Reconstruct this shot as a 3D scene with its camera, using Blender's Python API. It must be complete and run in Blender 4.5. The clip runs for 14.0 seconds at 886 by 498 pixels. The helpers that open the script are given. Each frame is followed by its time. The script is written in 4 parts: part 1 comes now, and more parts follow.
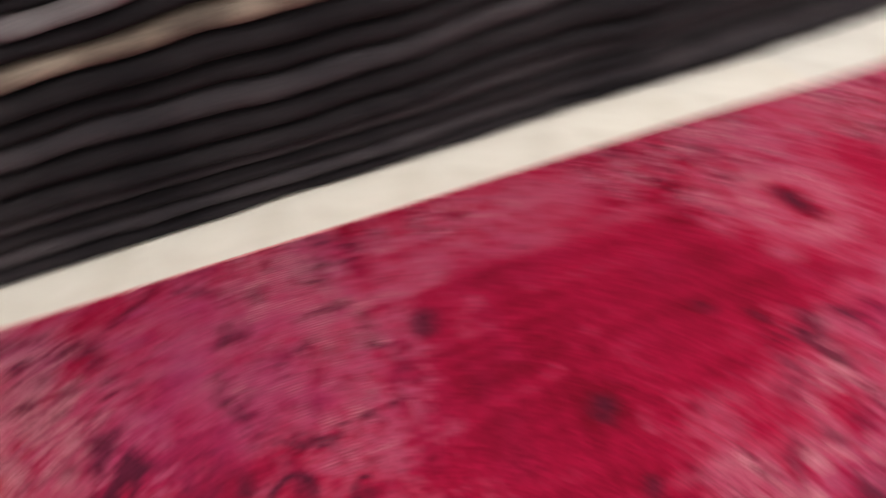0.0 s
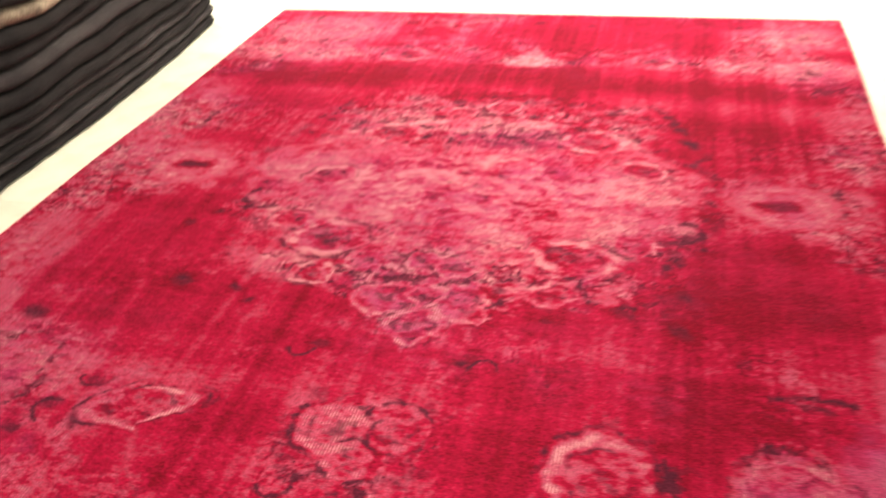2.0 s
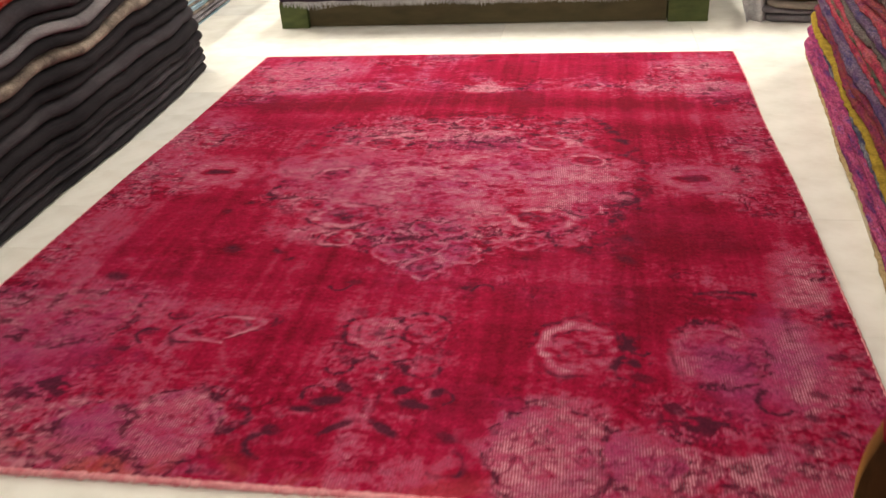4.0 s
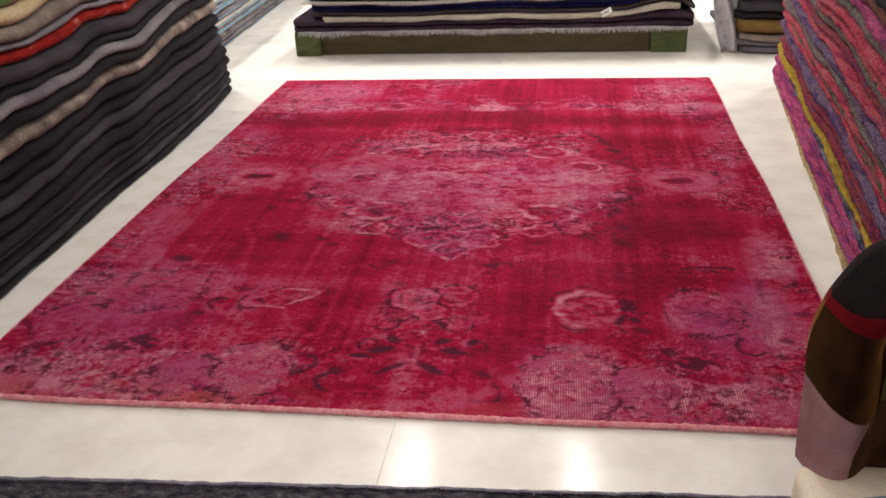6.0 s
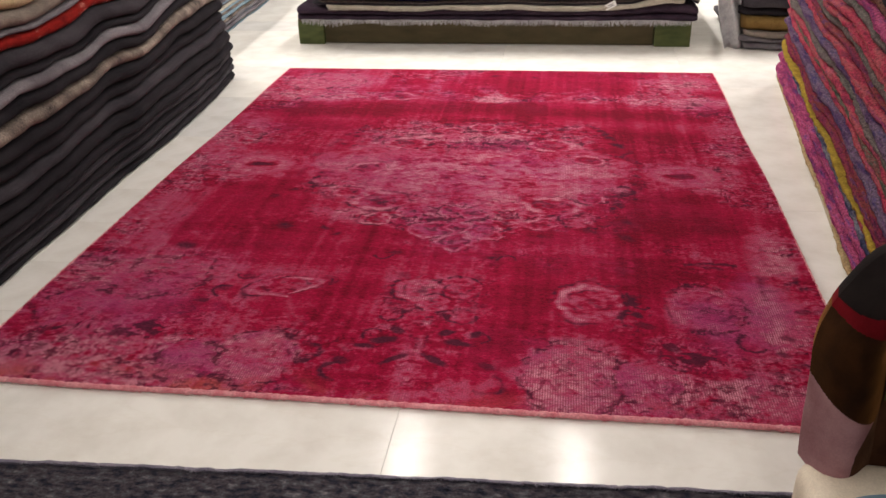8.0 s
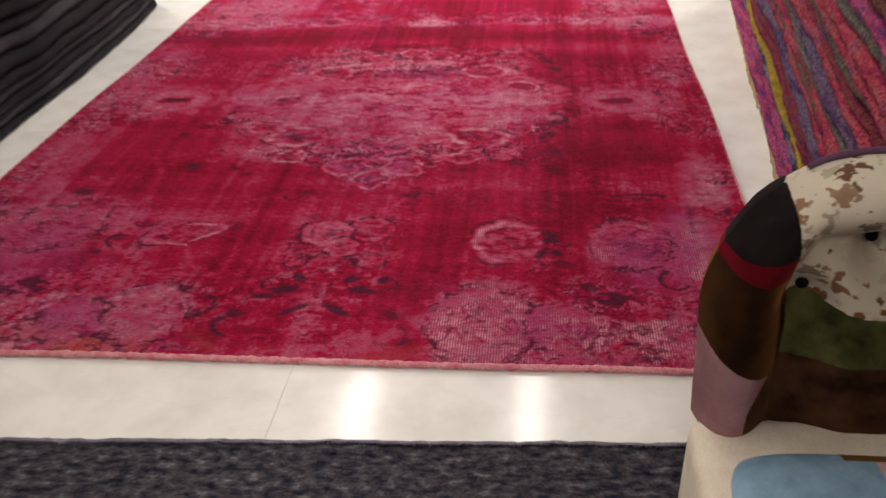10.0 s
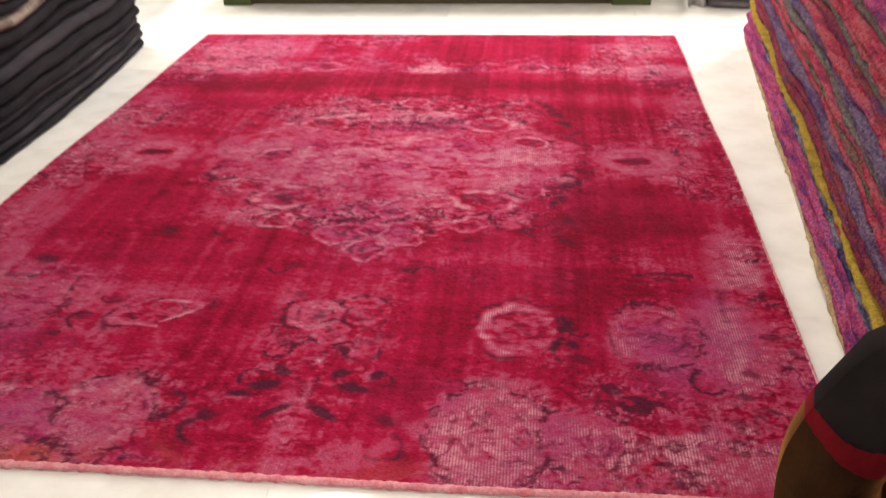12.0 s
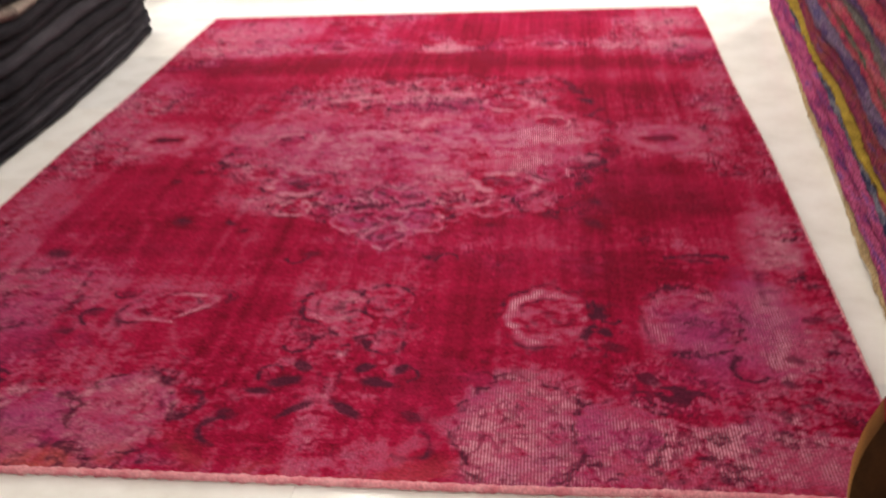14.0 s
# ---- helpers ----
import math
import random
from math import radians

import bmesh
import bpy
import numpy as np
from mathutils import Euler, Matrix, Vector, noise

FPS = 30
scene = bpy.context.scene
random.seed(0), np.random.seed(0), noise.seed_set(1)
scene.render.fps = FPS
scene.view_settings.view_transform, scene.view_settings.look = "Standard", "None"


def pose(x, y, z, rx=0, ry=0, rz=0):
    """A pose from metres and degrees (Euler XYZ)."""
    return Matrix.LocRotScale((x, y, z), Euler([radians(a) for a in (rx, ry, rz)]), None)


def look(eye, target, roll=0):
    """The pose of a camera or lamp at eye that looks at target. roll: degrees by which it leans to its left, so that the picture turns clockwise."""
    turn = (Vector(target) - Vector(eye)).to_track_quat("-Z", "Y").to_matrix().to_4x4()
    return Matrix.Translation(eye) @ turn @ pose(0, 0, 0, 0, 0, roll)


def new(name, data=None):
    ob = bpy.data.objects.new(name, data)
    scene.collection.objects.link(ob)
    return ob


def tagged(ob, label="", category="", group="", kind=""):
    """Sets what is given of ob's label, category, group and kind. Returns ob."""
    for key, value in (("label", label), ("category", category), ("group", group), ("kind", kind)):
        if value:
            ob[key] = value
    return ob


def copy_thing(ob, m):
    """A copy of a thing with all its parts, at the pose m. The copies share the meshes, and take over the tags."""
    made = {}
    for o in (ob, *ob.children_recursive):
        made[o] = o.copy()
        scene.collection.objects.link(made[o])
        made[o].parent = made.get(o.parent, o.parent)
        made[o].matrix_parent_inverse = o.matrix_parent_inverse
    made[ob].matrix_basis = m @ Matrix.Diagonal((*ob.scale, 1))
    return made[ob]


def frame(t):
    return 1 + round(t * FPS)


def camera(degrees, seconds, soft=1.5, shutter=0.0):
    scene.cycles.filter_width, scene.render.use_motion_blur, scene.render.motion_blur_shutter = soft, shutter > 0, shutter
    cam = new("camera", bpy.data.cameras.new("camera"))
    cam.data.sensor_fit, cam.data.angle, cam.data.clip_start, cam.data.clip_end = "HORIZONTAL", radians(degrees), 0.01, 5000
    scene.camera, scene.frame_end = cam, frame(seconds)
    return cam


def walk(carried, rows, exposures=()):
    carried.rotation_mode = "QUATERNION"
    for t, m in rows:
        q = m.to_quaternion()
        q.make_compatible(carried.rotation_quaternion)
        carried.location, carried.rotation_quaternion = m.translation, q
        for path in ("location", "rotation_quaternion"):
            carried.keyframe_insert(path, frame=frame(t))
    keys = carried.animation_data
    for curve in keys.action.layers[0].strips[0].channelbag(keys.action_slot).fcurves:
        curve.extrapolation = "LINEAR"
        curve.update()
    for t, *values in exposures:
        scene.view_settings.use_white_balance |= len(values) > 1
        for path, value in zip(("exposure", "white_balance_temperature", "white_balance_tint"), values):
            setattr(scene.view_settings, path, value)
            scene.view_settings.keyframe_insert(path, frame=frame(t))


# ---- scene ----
cam = camera(56.0, 14.0, soft=1.5, shutter=0.8)
PATH = [
    (0, (0.159, 1.237, 1.169), (-1.321, 1.695, -0.097), -6.5),
    (0.2, (0.214, 1.122, 1.231), (-1.04, 1.995, -0.06), -7.9),
    (0.4, (0.379, 1.026, 1.176), (-0.755, 2.158, -0.022), -10.0),
    (0.5, (0.371, 0.911, 1.2), (-0.573, 2.192, -0.011), -4.9),
    (0.6, (0.475, 0.885, 1.224), (-0.452, 2.181, 0.015), -5.9),
    (0.8, (0.534, 0.686, 1.258), (-0.198, 2.087, 0.033), -3.7),
    (1, (0.622, 0.564, 1.272), (-0.085, 1.958, 0.025), -5.3),
    (1.5, (0.63, 0.276, 1.298), (0.062, 1.754, 0.077), -4.7),
    (2, (0.641, 0.049, 1.362), (0.162, 1.649, 0.262), -4.2),
    (2.5, (0.7, -0.138, 1.409), (0.328, 1.536, 0.38), -2.2),
    (3, (0.726, -0.354, 1.446), (0.315, 1.325, 0.441), -4.0),
    (3.5, (0.691, -0.512, 1.419), (0.291, 1.184, 0.438), -4.5),
    (4, (0.588, -0.728, 1.421), (0.258, 0.991, 0.453), -3.8),
    (6.5, (0.471, -1.268, 1.484), (0.195, 0.504, 0.599), -2.7),
    (7, (0.451, -1.266, 1.489), (0.161, 0.496, 0.588), -1.9),
    (9.5, (0.566, -1.188, 1.461), (0.342, 0.568, 0.532), -2.1),
    (10, (0.668, -1.046, 1.421), (0.45, 0.632, 0.355), -2.9),
    (10.5, (0.66, -0.81, 1.37), (0.431, 0.851, 0.281), -2.6),
    (11, (0.635, -0.635, 1.37), (0.486, 1.02, 0.258), -1.3),
    (11.5, (0.625, -0.63, 1.388), (0.46, 1.048, 0.313), -1.8),
    (12, (0.61, -0.713, 1.414), (0.403, 1.0, 0.403), -1.8),
    (12.5, (0.608, -0.815, 1.454), (0.39, 0.926, 0.494), -2.0),
    (13, (0.602, -0.872, 1.451), (0.365, 0.869, 0.496), -1.9),
    (13.5, (0.564, -0.8, 1.44), (0.322, 0.943, 0.488), -2.8),
    (14, (0.576, -0.62, 1.375), (0.333, 1.066, 0.327), -3.8),
]
EXPOSURES = [(0.0, -0.25, 6500, 8), (0.5, 0.18, 6600, 6), (1.0, 0.27, 7300, 1), (1.5, 0.50, 7900, -2), (2.0, 0.38, 7900, -2), (2.6, -0.38, 7100, 2),
             (3.2, -0.50, 6900, 5), (4.0, -0.52, 6900, 5), (6.3, -0.67, 6350, 11), (9.5, -0.78, 6500, 10), (10.5, -0.75, 6350, 11), (11.4, -0.50, 6450, 9), (12.0, -0.26, 6500, 8), (12.5, -0.48, 6500, 8), (14.0, -0.50, 6450, 10)]
walk(cam, [(t, look(eye, target, roll)) for t, eye, target, roll in PATH], EXPOSURES)

FLOOR_Z = -0.010
LAMP_POWER = 34.0

# ---- light ----
world = bpy.data.worlds.new("shop_air")
scene.world = world
world.use_nodes = True
world.node_tree.nodes["Background"].inputs[0].default_value = (1.0, 0.95, 0.88, 1)
world.node_tree.nodes["Background"].inputs[1].default_value = 0.05


# ---- materials ----
def material(name, rough=0.8, metal=0.0, spec=0.3):
    m = bpy.data.materials.new(name)
    m.use_nodes = True
    b = m.node_tree.nodes["Principled BSDF"]
    b.inputs["Roughness"].default_value = rough
    b.inputs["Metallic"].default_value = metal
    b.inputs["Specular IOR Level"].default_value = spec
    return m, m.node_tree, b


def noise_node(nt, scale, detail=4.0, stretch=(1, 1, 1), rough=0.55, source="Object"):
    tc = nt.nodes.new("ShaderNodeTexCoord")
    mp = nt.nodes.new("ShaderNodeMapping")
    mp.inputs["Scale"].default_value = stretch
    nt.links.new(tc.outputs[source], mp.inputs[0])
    n = nt.nodes.new("ShaderNodeTexNoise")
    n.inputs["Scale"].default_value = scale
    n.inputs["Detail"].default_value = detail
    n.inputs["Roughness"].default_value = rough
    nt.links.new(mp.outputs[0], n.inputs[0])
    return n


def ramp(nt, src, stops):
    r = nt.nodes.new("ShaderNodeValToRGB")
    e = r.color_ramp.elements
    while len(e) < len(stops):
        e.new(0.5)
    for el, (p, c) in zip(e, stops):
        el.position, el.color = p, (*c, 1)
    nt.links.new(src, r.inputs[0])
    return r


def mixed(nt, fac, a, b, mode="MIX"):
    m = nt.nodes.new("ShaderNodeMix")
    m.data_type, m.blend_type = "RGBA", mode
    for sock, val in ((m.inputs[0], fac), (m.inputs[6], a), (m.inputs[7], b)):
        if isinstance(val, (int, float)):
            sock.default_value = val
        elif isinstance(val, tuple):
            sock.default_value = (*val, 1)
        else:
            nt.links.new(val, sock)
    return m.outputs[2]


def bump(nt, b, src, strength, distance):
    n = nt.nodes.new("ShaderNodeBump")
    n.inputs["Strength"].default_value = strength
    n.inputs["Distance"].default_value = distance
    nt.links.new(src, n.inputs["Height"])
    nt.links.new(n.outputs[0], b.inputs["Normal"])


def wool(name, cols, scale=6.0, stretch=(1, 1, 1), contrast=0.25, rough=0.97, sheen=0.02, fine=220.0, fleck_depth=1.0, relief=0.6):
    """A woven or knotted textile: patches of the given colours, flecks and a fuzzy relief."""
    m, nt, b = material(name, rough, spec=0.04)
    big = noise_node(nt, scale, 5, stretch)
    lo, hi = 0.5 - contrast * 0.5, 0.5 + contrast * 0.5
    n = len(cols)
    stops = [(lo + (hi - lo) * k / max(1, n - 1), c) for k, c in enumerate(cols)]
    base = ramp(nt, big.outputs[0], stops).outputs[0]
    fleck = noise_node(nt, fine, 3)
    dark = ramp(nt, fleck.outputs[0], [(0.3, (1 - 0.4 * fleck_depth,) * 3), (0.7, (1 + 0.25 * fleck_depth,) * 3)]).outputs[0]
    nt.links.new(mixed(nt, 1.0, base, dark, "MULTIPLY"), b.inputs["Base Color"])
    b.inputs["Sheen Weight"].default_value = sheen
    bump(nt, b, fleck.outputs[0], relief, 0.004)
    return m


def marble(name):
    m, nt, b = material(name, 0.22, spec=0.5)
    info = nt.nodes.new("ShaderNodeObjectInfo")
    tone = ramp(nt, info.outputs["Random"], [(0.0, (0.66, 0.66, 0.65)), (0.18, (0.76, 0.745, 0.72)), (0.40, (0.84, 0.815, 0.765)), (1.0, (0.88, 0.85, 0.79))])
    cloud = noise_node(nt, 6.0, 6, source="Object")
    c = mixed(nt, 0.45, tone.outputs[0], ramp(nt, cloud.outputs[0], [(0.34, (0.70, 0.655, 0.59)), (0.60, (0.92, 0.89, 0.84))]).outputs[0])
    vein = noise_node(nt, 1.6, 8, (1, 2.5, 1), 0.65)
    veins = ramp(nt, vein.outputs[0], [(0.47, (1, 1, 1)), (0.5, (0.975, 0.97, 0.96)), (0.53, (1, 1, 1))])
    nt.links.new(mixed(nt, 1.0, c, veins.outputs[0], "MULTIPLY"), b.inputs["Base Color"])
    smudge = noise_node(nt, 9.0, 5)
    r = nt.nodes.new("ShaderNodeMapRange")
    r.inputs[3].default_value, r.inputs[4].default_value = 0.12, 0.20
    nt.links.new(smudge.outputs[0], r.inputs[0])
    nt.links.new(r.outputs[0], b.inputs["Roughness"])
    wav = noise_node(nt, 5.0, 2)
    bump(nt, b, wav.outputs[0], 0.12, 0.004)
    return m


def painted(name, a, c, scale=8.0, rough=0.7):
    m, nt, b = material(name, rough)
    n = noise_node(nt, scale, 6, (1, 1, 3))
    nt.links.new(ramp(nt, n.outputs[0], [(0.3, a), (0.7, c)]).outputs[0], b.inputs["Base Color"])
    f = noise_node(nt, 90, 4)
    bump(nt, b, f.outputs[0], 0.25, 0.002)
    return m


def overdyed_pile():
    """Worn overdyed wool: four drawn masks (wear, dark drawing, violet, rust) mixed with pile grain and bare warp threads."""
    m, nt, b = material("overdyed_crimson_pile", 0.95, spec=0.05)
    at = nt.nodes.new("ShaderNodeAttribute")
    at.attribute_name = "drawing"
    sep = nt.nodes.new("ShaderNodeSeparateColor")
    nt.links.new(at.outputs["Color"], sep.inputs[0])
    grain = noise_node(nt, 75, 4, (0.35, 1.3, 1), 0.7)
    speck = noise_node(nt, 240, 3, (0.5, 1, 1), 0.6)

    def shifted(src, amount, grain_out):
        a = nt.nodes.new("ShaderNodeMath")
        a.operation = "MULTIPLY_ADD"
        nt.links.new(grain_out, a.inputs[0])
        a.inputs[1].default_value = amount
        s = nt.nodes.new("ShaderNodeMath")
        s.operation = "SUBTRACT"
        nt.links.new(src, s.inputs[0])
        s.inputs[1].default_value = amount * 0.5
        nt.links.new(s.outputs[0], a.inputs[2])
        a.use_clamp = True
        return a.outputs[0]

    wear = shifted(sep.outputs[0], 0.38, grain.outputs[0])
    draw = shifted(sep.outputs[1], 0.45, grain.outputs[0])
    pile = ramp(nt, wear, [(0.0, DEEP), (0.28, CRIMSON), (0.62, ROSE), (1.0, FADED)]).outputs[0]
    violet = mixed(nt, at.outputs["Alpha"], mixed(nt, sep.outputs[2], pile, VIOLET), RUSTY)
    inked = mixed(nt, ramp(nt, draw, [(0.18, (0, 0, 0)), (1.0, (0.92, 0.92, 0.92))]).outputs[0], violet, INK)
    wave = nt.nodes.new("ShaderNodeTexWave")
    wave.bands_direction = "X"
    wave.inputs["Scale"].default_value = 42
    wave.inputs["Distortion"].default_value = 0.6
    tc = nt.nodes.new("ShaderNodeTexCoord")
    nt.links.new(tc.outputs["Object"], wave.inputs[0])
    warps = nt.nodes.new("ShaderNodeMath")
    warps.operation = "MULTIPLY"
    nt.links.new(wave.outputs["Fac"], warps.inputs[0])
    nt.links.new(ramp(nt, wear, [(0.42, (0, 0, 0)), (0.75, (0.68, 0.68, 0.68))]).outputs[0], warps.inputs[1])
    inked = mixed(nt, warps.outputs[0], inked, (0.20, 0.018, 0.045))
    flecks = ramp(nt, speck.outputs[0], [(0.3, (0.62, 0.62, 0.62)), (0.7, (1.34, 1.34, 1.34))]).outputs[0]
    nt.links.new(mixed(nt, 1.0, inked, flecks, "MULTIPLY"), b.inputs["Base Color"])
    bump(nt, b, grain.outputs[0], 0.5, 0.003)
    b.inputs["Sheen Weight"].default_value = 0.02
    b.inputs["Sheen Roughness"].default_value = 0.45
    b.inputs["Sheen Tint"].default_value = (0.95, 0.6, 0.8, 1)
    return m


def sari(name, cols, scale=26.0):
    """Knotted recycled silk: short patches of mixed colours along the fold, with deep tufted relief."""
    m, nt, b = material(name, 0.9, spec=0.15)
    big = noise_node(nt, scale, 4, (1, 0.16, 1.2), 0.65)
    n = len(cols)
    base = ramp(nt, big.outputs[0], [(0.33 + 0.34 * k / (n - 1), c) for k, c in enumerate(cols)]).outputs[0]
    tuft = noise_node(nt, 130, 3, (1, 0.7, 1))
    dark = ramp(nt, tuft.outputs[0], [(0.32, (0.35, 0.35, 0.37)), (0.68, (1.35, 1.35, 1.35))]).outputs[0]
    nt.links.new(mixed(nt, 1.0, base, dark, "MULTIPLY"), b.inputs["Base Color"])
    bump(nt, b, tuft.outputs[0], 1.0, 0.012)
    return m


DEEP, CRIMSON, ROSE, FADED = (0.160, 0.003, 0.016), (0.295, 0.005, 0.036), (0.41, 0.066, 0.134), (0.60, 0.230, 0.298)
VIOLET, INK, RUSTY = (0.30, 0.050, 0.17), (0.055, 0.010, 0.024), (0.42, 0.10, 0.08)

MARBLE = marble("white_marble")
GROUT = painted("pale_grout", (0.55, 0.53, 0.5), (0.66, 0.64, 0.6), 30)
WALL = painted("white_wall_paint", (0.74, 0.72, 0.68), (0.8, 0.78, 0.74), 3)
OLIVE = painted("green_painted_block", (0.055, 0.075, 0.022), (0.10, 0.12, 0.04), 9)
BOARD = painted("olive_brown_board", (0.075, 0.06, 0.028), (0.115, 0.092, 0.045), 5)
PLYWOOD = painted("pale_pallet_wood", (0.36, 0.29, 0.2), (0.5, 0.42, 0.3), 7)
STEEL = painted("white_lacquered_steel", (0.75, 0.75, 0.74), (0.82, 0.82, 0.8), 4, 0.4)
DARKWOOD = painted("dark_stained_wood", (0.03, 0.018, 0.01), (0.06, 0.035, 0.02), 14, 0.5)
PILE = overdyed_pile()
BINDING = wool("rose_cord_binding", [(0.58, 0.15, 0.19), (0.76, 0.36, 0.38)], 30, contrast=0.4, fine=160, fleck_depth=0.6)
GREYPILE = wool("charcoal_distressed_pile", [(0.008, 0.008, 0.014), (0.022, 0.022, 0.034), (0.055, 0.045, 0.052), (0.080, 0.078, 0.090), (0.18, 0.16, 0.165)], 36, (0.8, 1.5, 1), 0.44, fine=150)
GREYEDGE = wool("grey_lilac_edge", [(0.16, 0.14, 0.19), (0.3, 0.27, 0.32)], 20, contrast=0.4)
CHARCOAL = wool("charcoal_wool", [(0.016, 0.014, 0.017), (0.030, 0.026, 0.030)], 4)
SLATE = wool("slate_wool", [(0.034, 0.030, 0.036), (0.064, 0.056, 0.064)], 4)
DOVE = wool("dove_grey_wool", [(0.13, 0.115, 0.128), (0.22, 0.2, 0.215)], 5)
OATMEAL = wool("mottled_oatmeal_wool", [(0.07, 0.058, 0.055), (0.20, 0.16, 0.135), (0.36, 0.3, 0.25)], 8, contrast=0.40, fine=120)
TAUPE = wool("taupe_wool", [(0.17, 0.14, 0.12), (0.29, 0.24, 0.2)], 10, contrast=0.4)
SCARLET = wool("scarlet_wool_with_pale_flecks", [(0.16, 0.008, 0.008), (0.28, 0.014, 0.011), (0.25, 0.016, 0.012), (0.5, 0.2, 0.16)], 24, (1, 0.5, 1), contrast=0.42)
SAND = wool("sand_yellow_and_pink_wool", [(0.5, 0.2, 0.18), (0.5, 0.4, 0.22), (0.58, 0.47, 0.3)], 2.2, contrast=0.3)
LEAF = wool("green_and_rose_wool", [(0.05, 0.2, 0.05), (0.12, 0.28, 0.09), (0.4, 0.16, 0.14)], 3, contrast=0.3)
BURLAP = wool("tan_jute_edge", [(0.3, 0.2, 0.1), (0.46, 0.34, 0.18)], 25, contrast=0.4, fine=120)
MAGENTA = sari("magenta_sari_silk", [(0.09, 0.03, 0.13), (0.28, 0.03, 0.12), (0.46, 0.08, 0.18), (0.18, 0.06, 0.22)])
INDIGO = sari("indigo_and_grey_silk", [(0.012, 0.015, 0.06), (0.05, 0.05, 0.10), (0.22, 0.21, 0.24), (0.02, 0.02, 0.09)])
CORAL = sari("coral_red_silk", [(0.18, 0.02, 0.06), (0.42, 0.035, 0.075), (0.40, 0.09, 0.10), (0.26, 0.04, 0.13)])
MUSTARD = wool("mustard_yellow_wool", [(0.22, 0.14, 0.02), (0.40, 0.27, 0.04)], 20, contrast=0.4, fine=130)
MAROON = sari("maroon_and_violet_silk", [(0.07, 0.012, 0.05), (0.22, 0.022, 0.06), (0.24, 0.05, 0.04), (0.09, 0.03, 0.14)])
PLUM = sari("plum_and_blue_silk", [(0.03, 0.025, 0.10), (0.10, 0.045, 0.12), (0.18, 0.12, 0.18), (0.06, 0.04, 0.14)])
SAGE = sari("sage_green_silk", [(0.05, 0.06, 0.045), (0.13, 0.14, 0.10), (0.24, 0.06, 0.06), (0.10, 0.11, 0.09)])
PEWTER = sari("warm_grey_wool", [(0.09, 0.08, 0.07), (0.16, 0.135, 0.12), (0.13, 0.09, 0.09), (0.19, 0.165, 0.145)])
RUST = sari("rust_brown_wool", [(0.09, 0.03, 0.02), (0.18, 0.06, 0.04), (0.14, 0.07, 0.05), (0.20, 0.04, 0.05)])
AUBERGINE = wool("dark_aubergine_wool", [(0.02, 0.016, 0.026), (0.05, 0.035, 0.055)], 5)
GRAPE = wool("dark_purple_wool", [(0.022, 0.014, 0.024), (0.065, 0.042, 0.062)], 7, contrast=0.4)
NAVY = wool("navy_blue_wool", [(0.016, 0.018, 0.08), (0.035, 0.04, 0.18)], 5)
CREAM = wool("cream_cotton_fringe", [(0.45, 0.4, 0.32), (0.62, 0.57, 0.48)], 12, contrast=0.4)
ASH = wool("ash_grey_fringe", [(0.36, 0.35, 0.37), (0.58, 0.57, 0.57)], 14, contrast=0.4)
OCHRE = wool("ochre_brown_wool", [(0.17, 0.1, 0.03), (0.27, 0.17, 0.06)], 6)
SKY = wool("pale_blue_wool", [(0.16, 0.25, 0.34), (0.32, 0.41, 0.47)], 10, contrast=0.4)
PAPER = painted("white_paper_tag", (0.8, 0.8, 0.78), (0.85, 0.85, 0.83), 10)


# ---- mesh helpers ----
def part(name, bm, mat, parent, label=""):
    me = bpy.data.meshes.new(name)
    bm.to_mesh(me)
    bm.free()
    me.materials.append(mat)
    ob = new(name, me)
    ob.parent = parent
    if label:
        tagged(ob, label)
    return ob


def mesh_part(name, verts, faces, mat, parent=None, label="", smooth=True):
    me = bpy.data.meshes.new(name)
    me.from_pydata(verts, [], faces)
    me.materials.append(mat)
    if smooth:
        me.polygons.foreach_set("use_smooth", [True] * len(me.polygons))
    ob = new(name, me)
    ob.parent = parent
    if label:
        tagged(ob, label)
    return ob


def thing(name, place, label, category, group="", kind=""):
    ob = new(name)
    ob.location = place
    ob.empty_display_size = 0.1
    return tagged(ob, label, category, group, kind)


def box_bm(lo, hi, bev=0.004, seg=2):
    bm = bmesh.new()
    bmesh.ops.create_cube(bm, size=1)
    c = [(a + b) / 2 for a, b in zip(lo, hi)]
    d = [b - a for a, b in zip(lo, hi)]
    for v in bm.verts:
        v.co = Vector([c[k] + v.co[k] * d[k] for k in range(3)])
    if bev:
        bmesh.ops.bevel(bm, geom=bm.edges[:], offset=bev, segments=seg, affect="EDGES", profile=0.6)
    return bm


def wob(a, b=0.0, c=0.0):
    return noise.noise(Vector((a, b, c)))


# ---- structure ----
def slab(name, lo, hi, mat, label):
    bm = box_bm(lo, hi, 0)
    ob = part(name, bm, mat, None)
    return tagged(ob, label, "", "", "structure")


floor = slab("floor", (-6, -5, FLOOR_Z - 0.15), (6, 10.5, FLOOR_Z - 0.003), GROUT, "pale shop floor under polished white marble tiles")
slab("wall_north", (-6.2, 10.5, FLOOR_Z - 0.15), (6.2, 10.7, 3.1), WALL, "plain white painted shop wall")
slab("wall_south", (-6.2, -5.2, FLOOR_Z - 0.15), (6.2, -5, 3.1), WALL, "plain white painted shop wall")
slab("wall_west", (-6.2, -5, FLOOR_Z - 0.15), (-6, 10.5, 3.1), WALL, "plain white painted shop wall")
slab("wall_east", (6, -5, FLOOR_Z - 0.15), (6.2, 10.5, 3.1), WALL, "plain white painted shop wall")
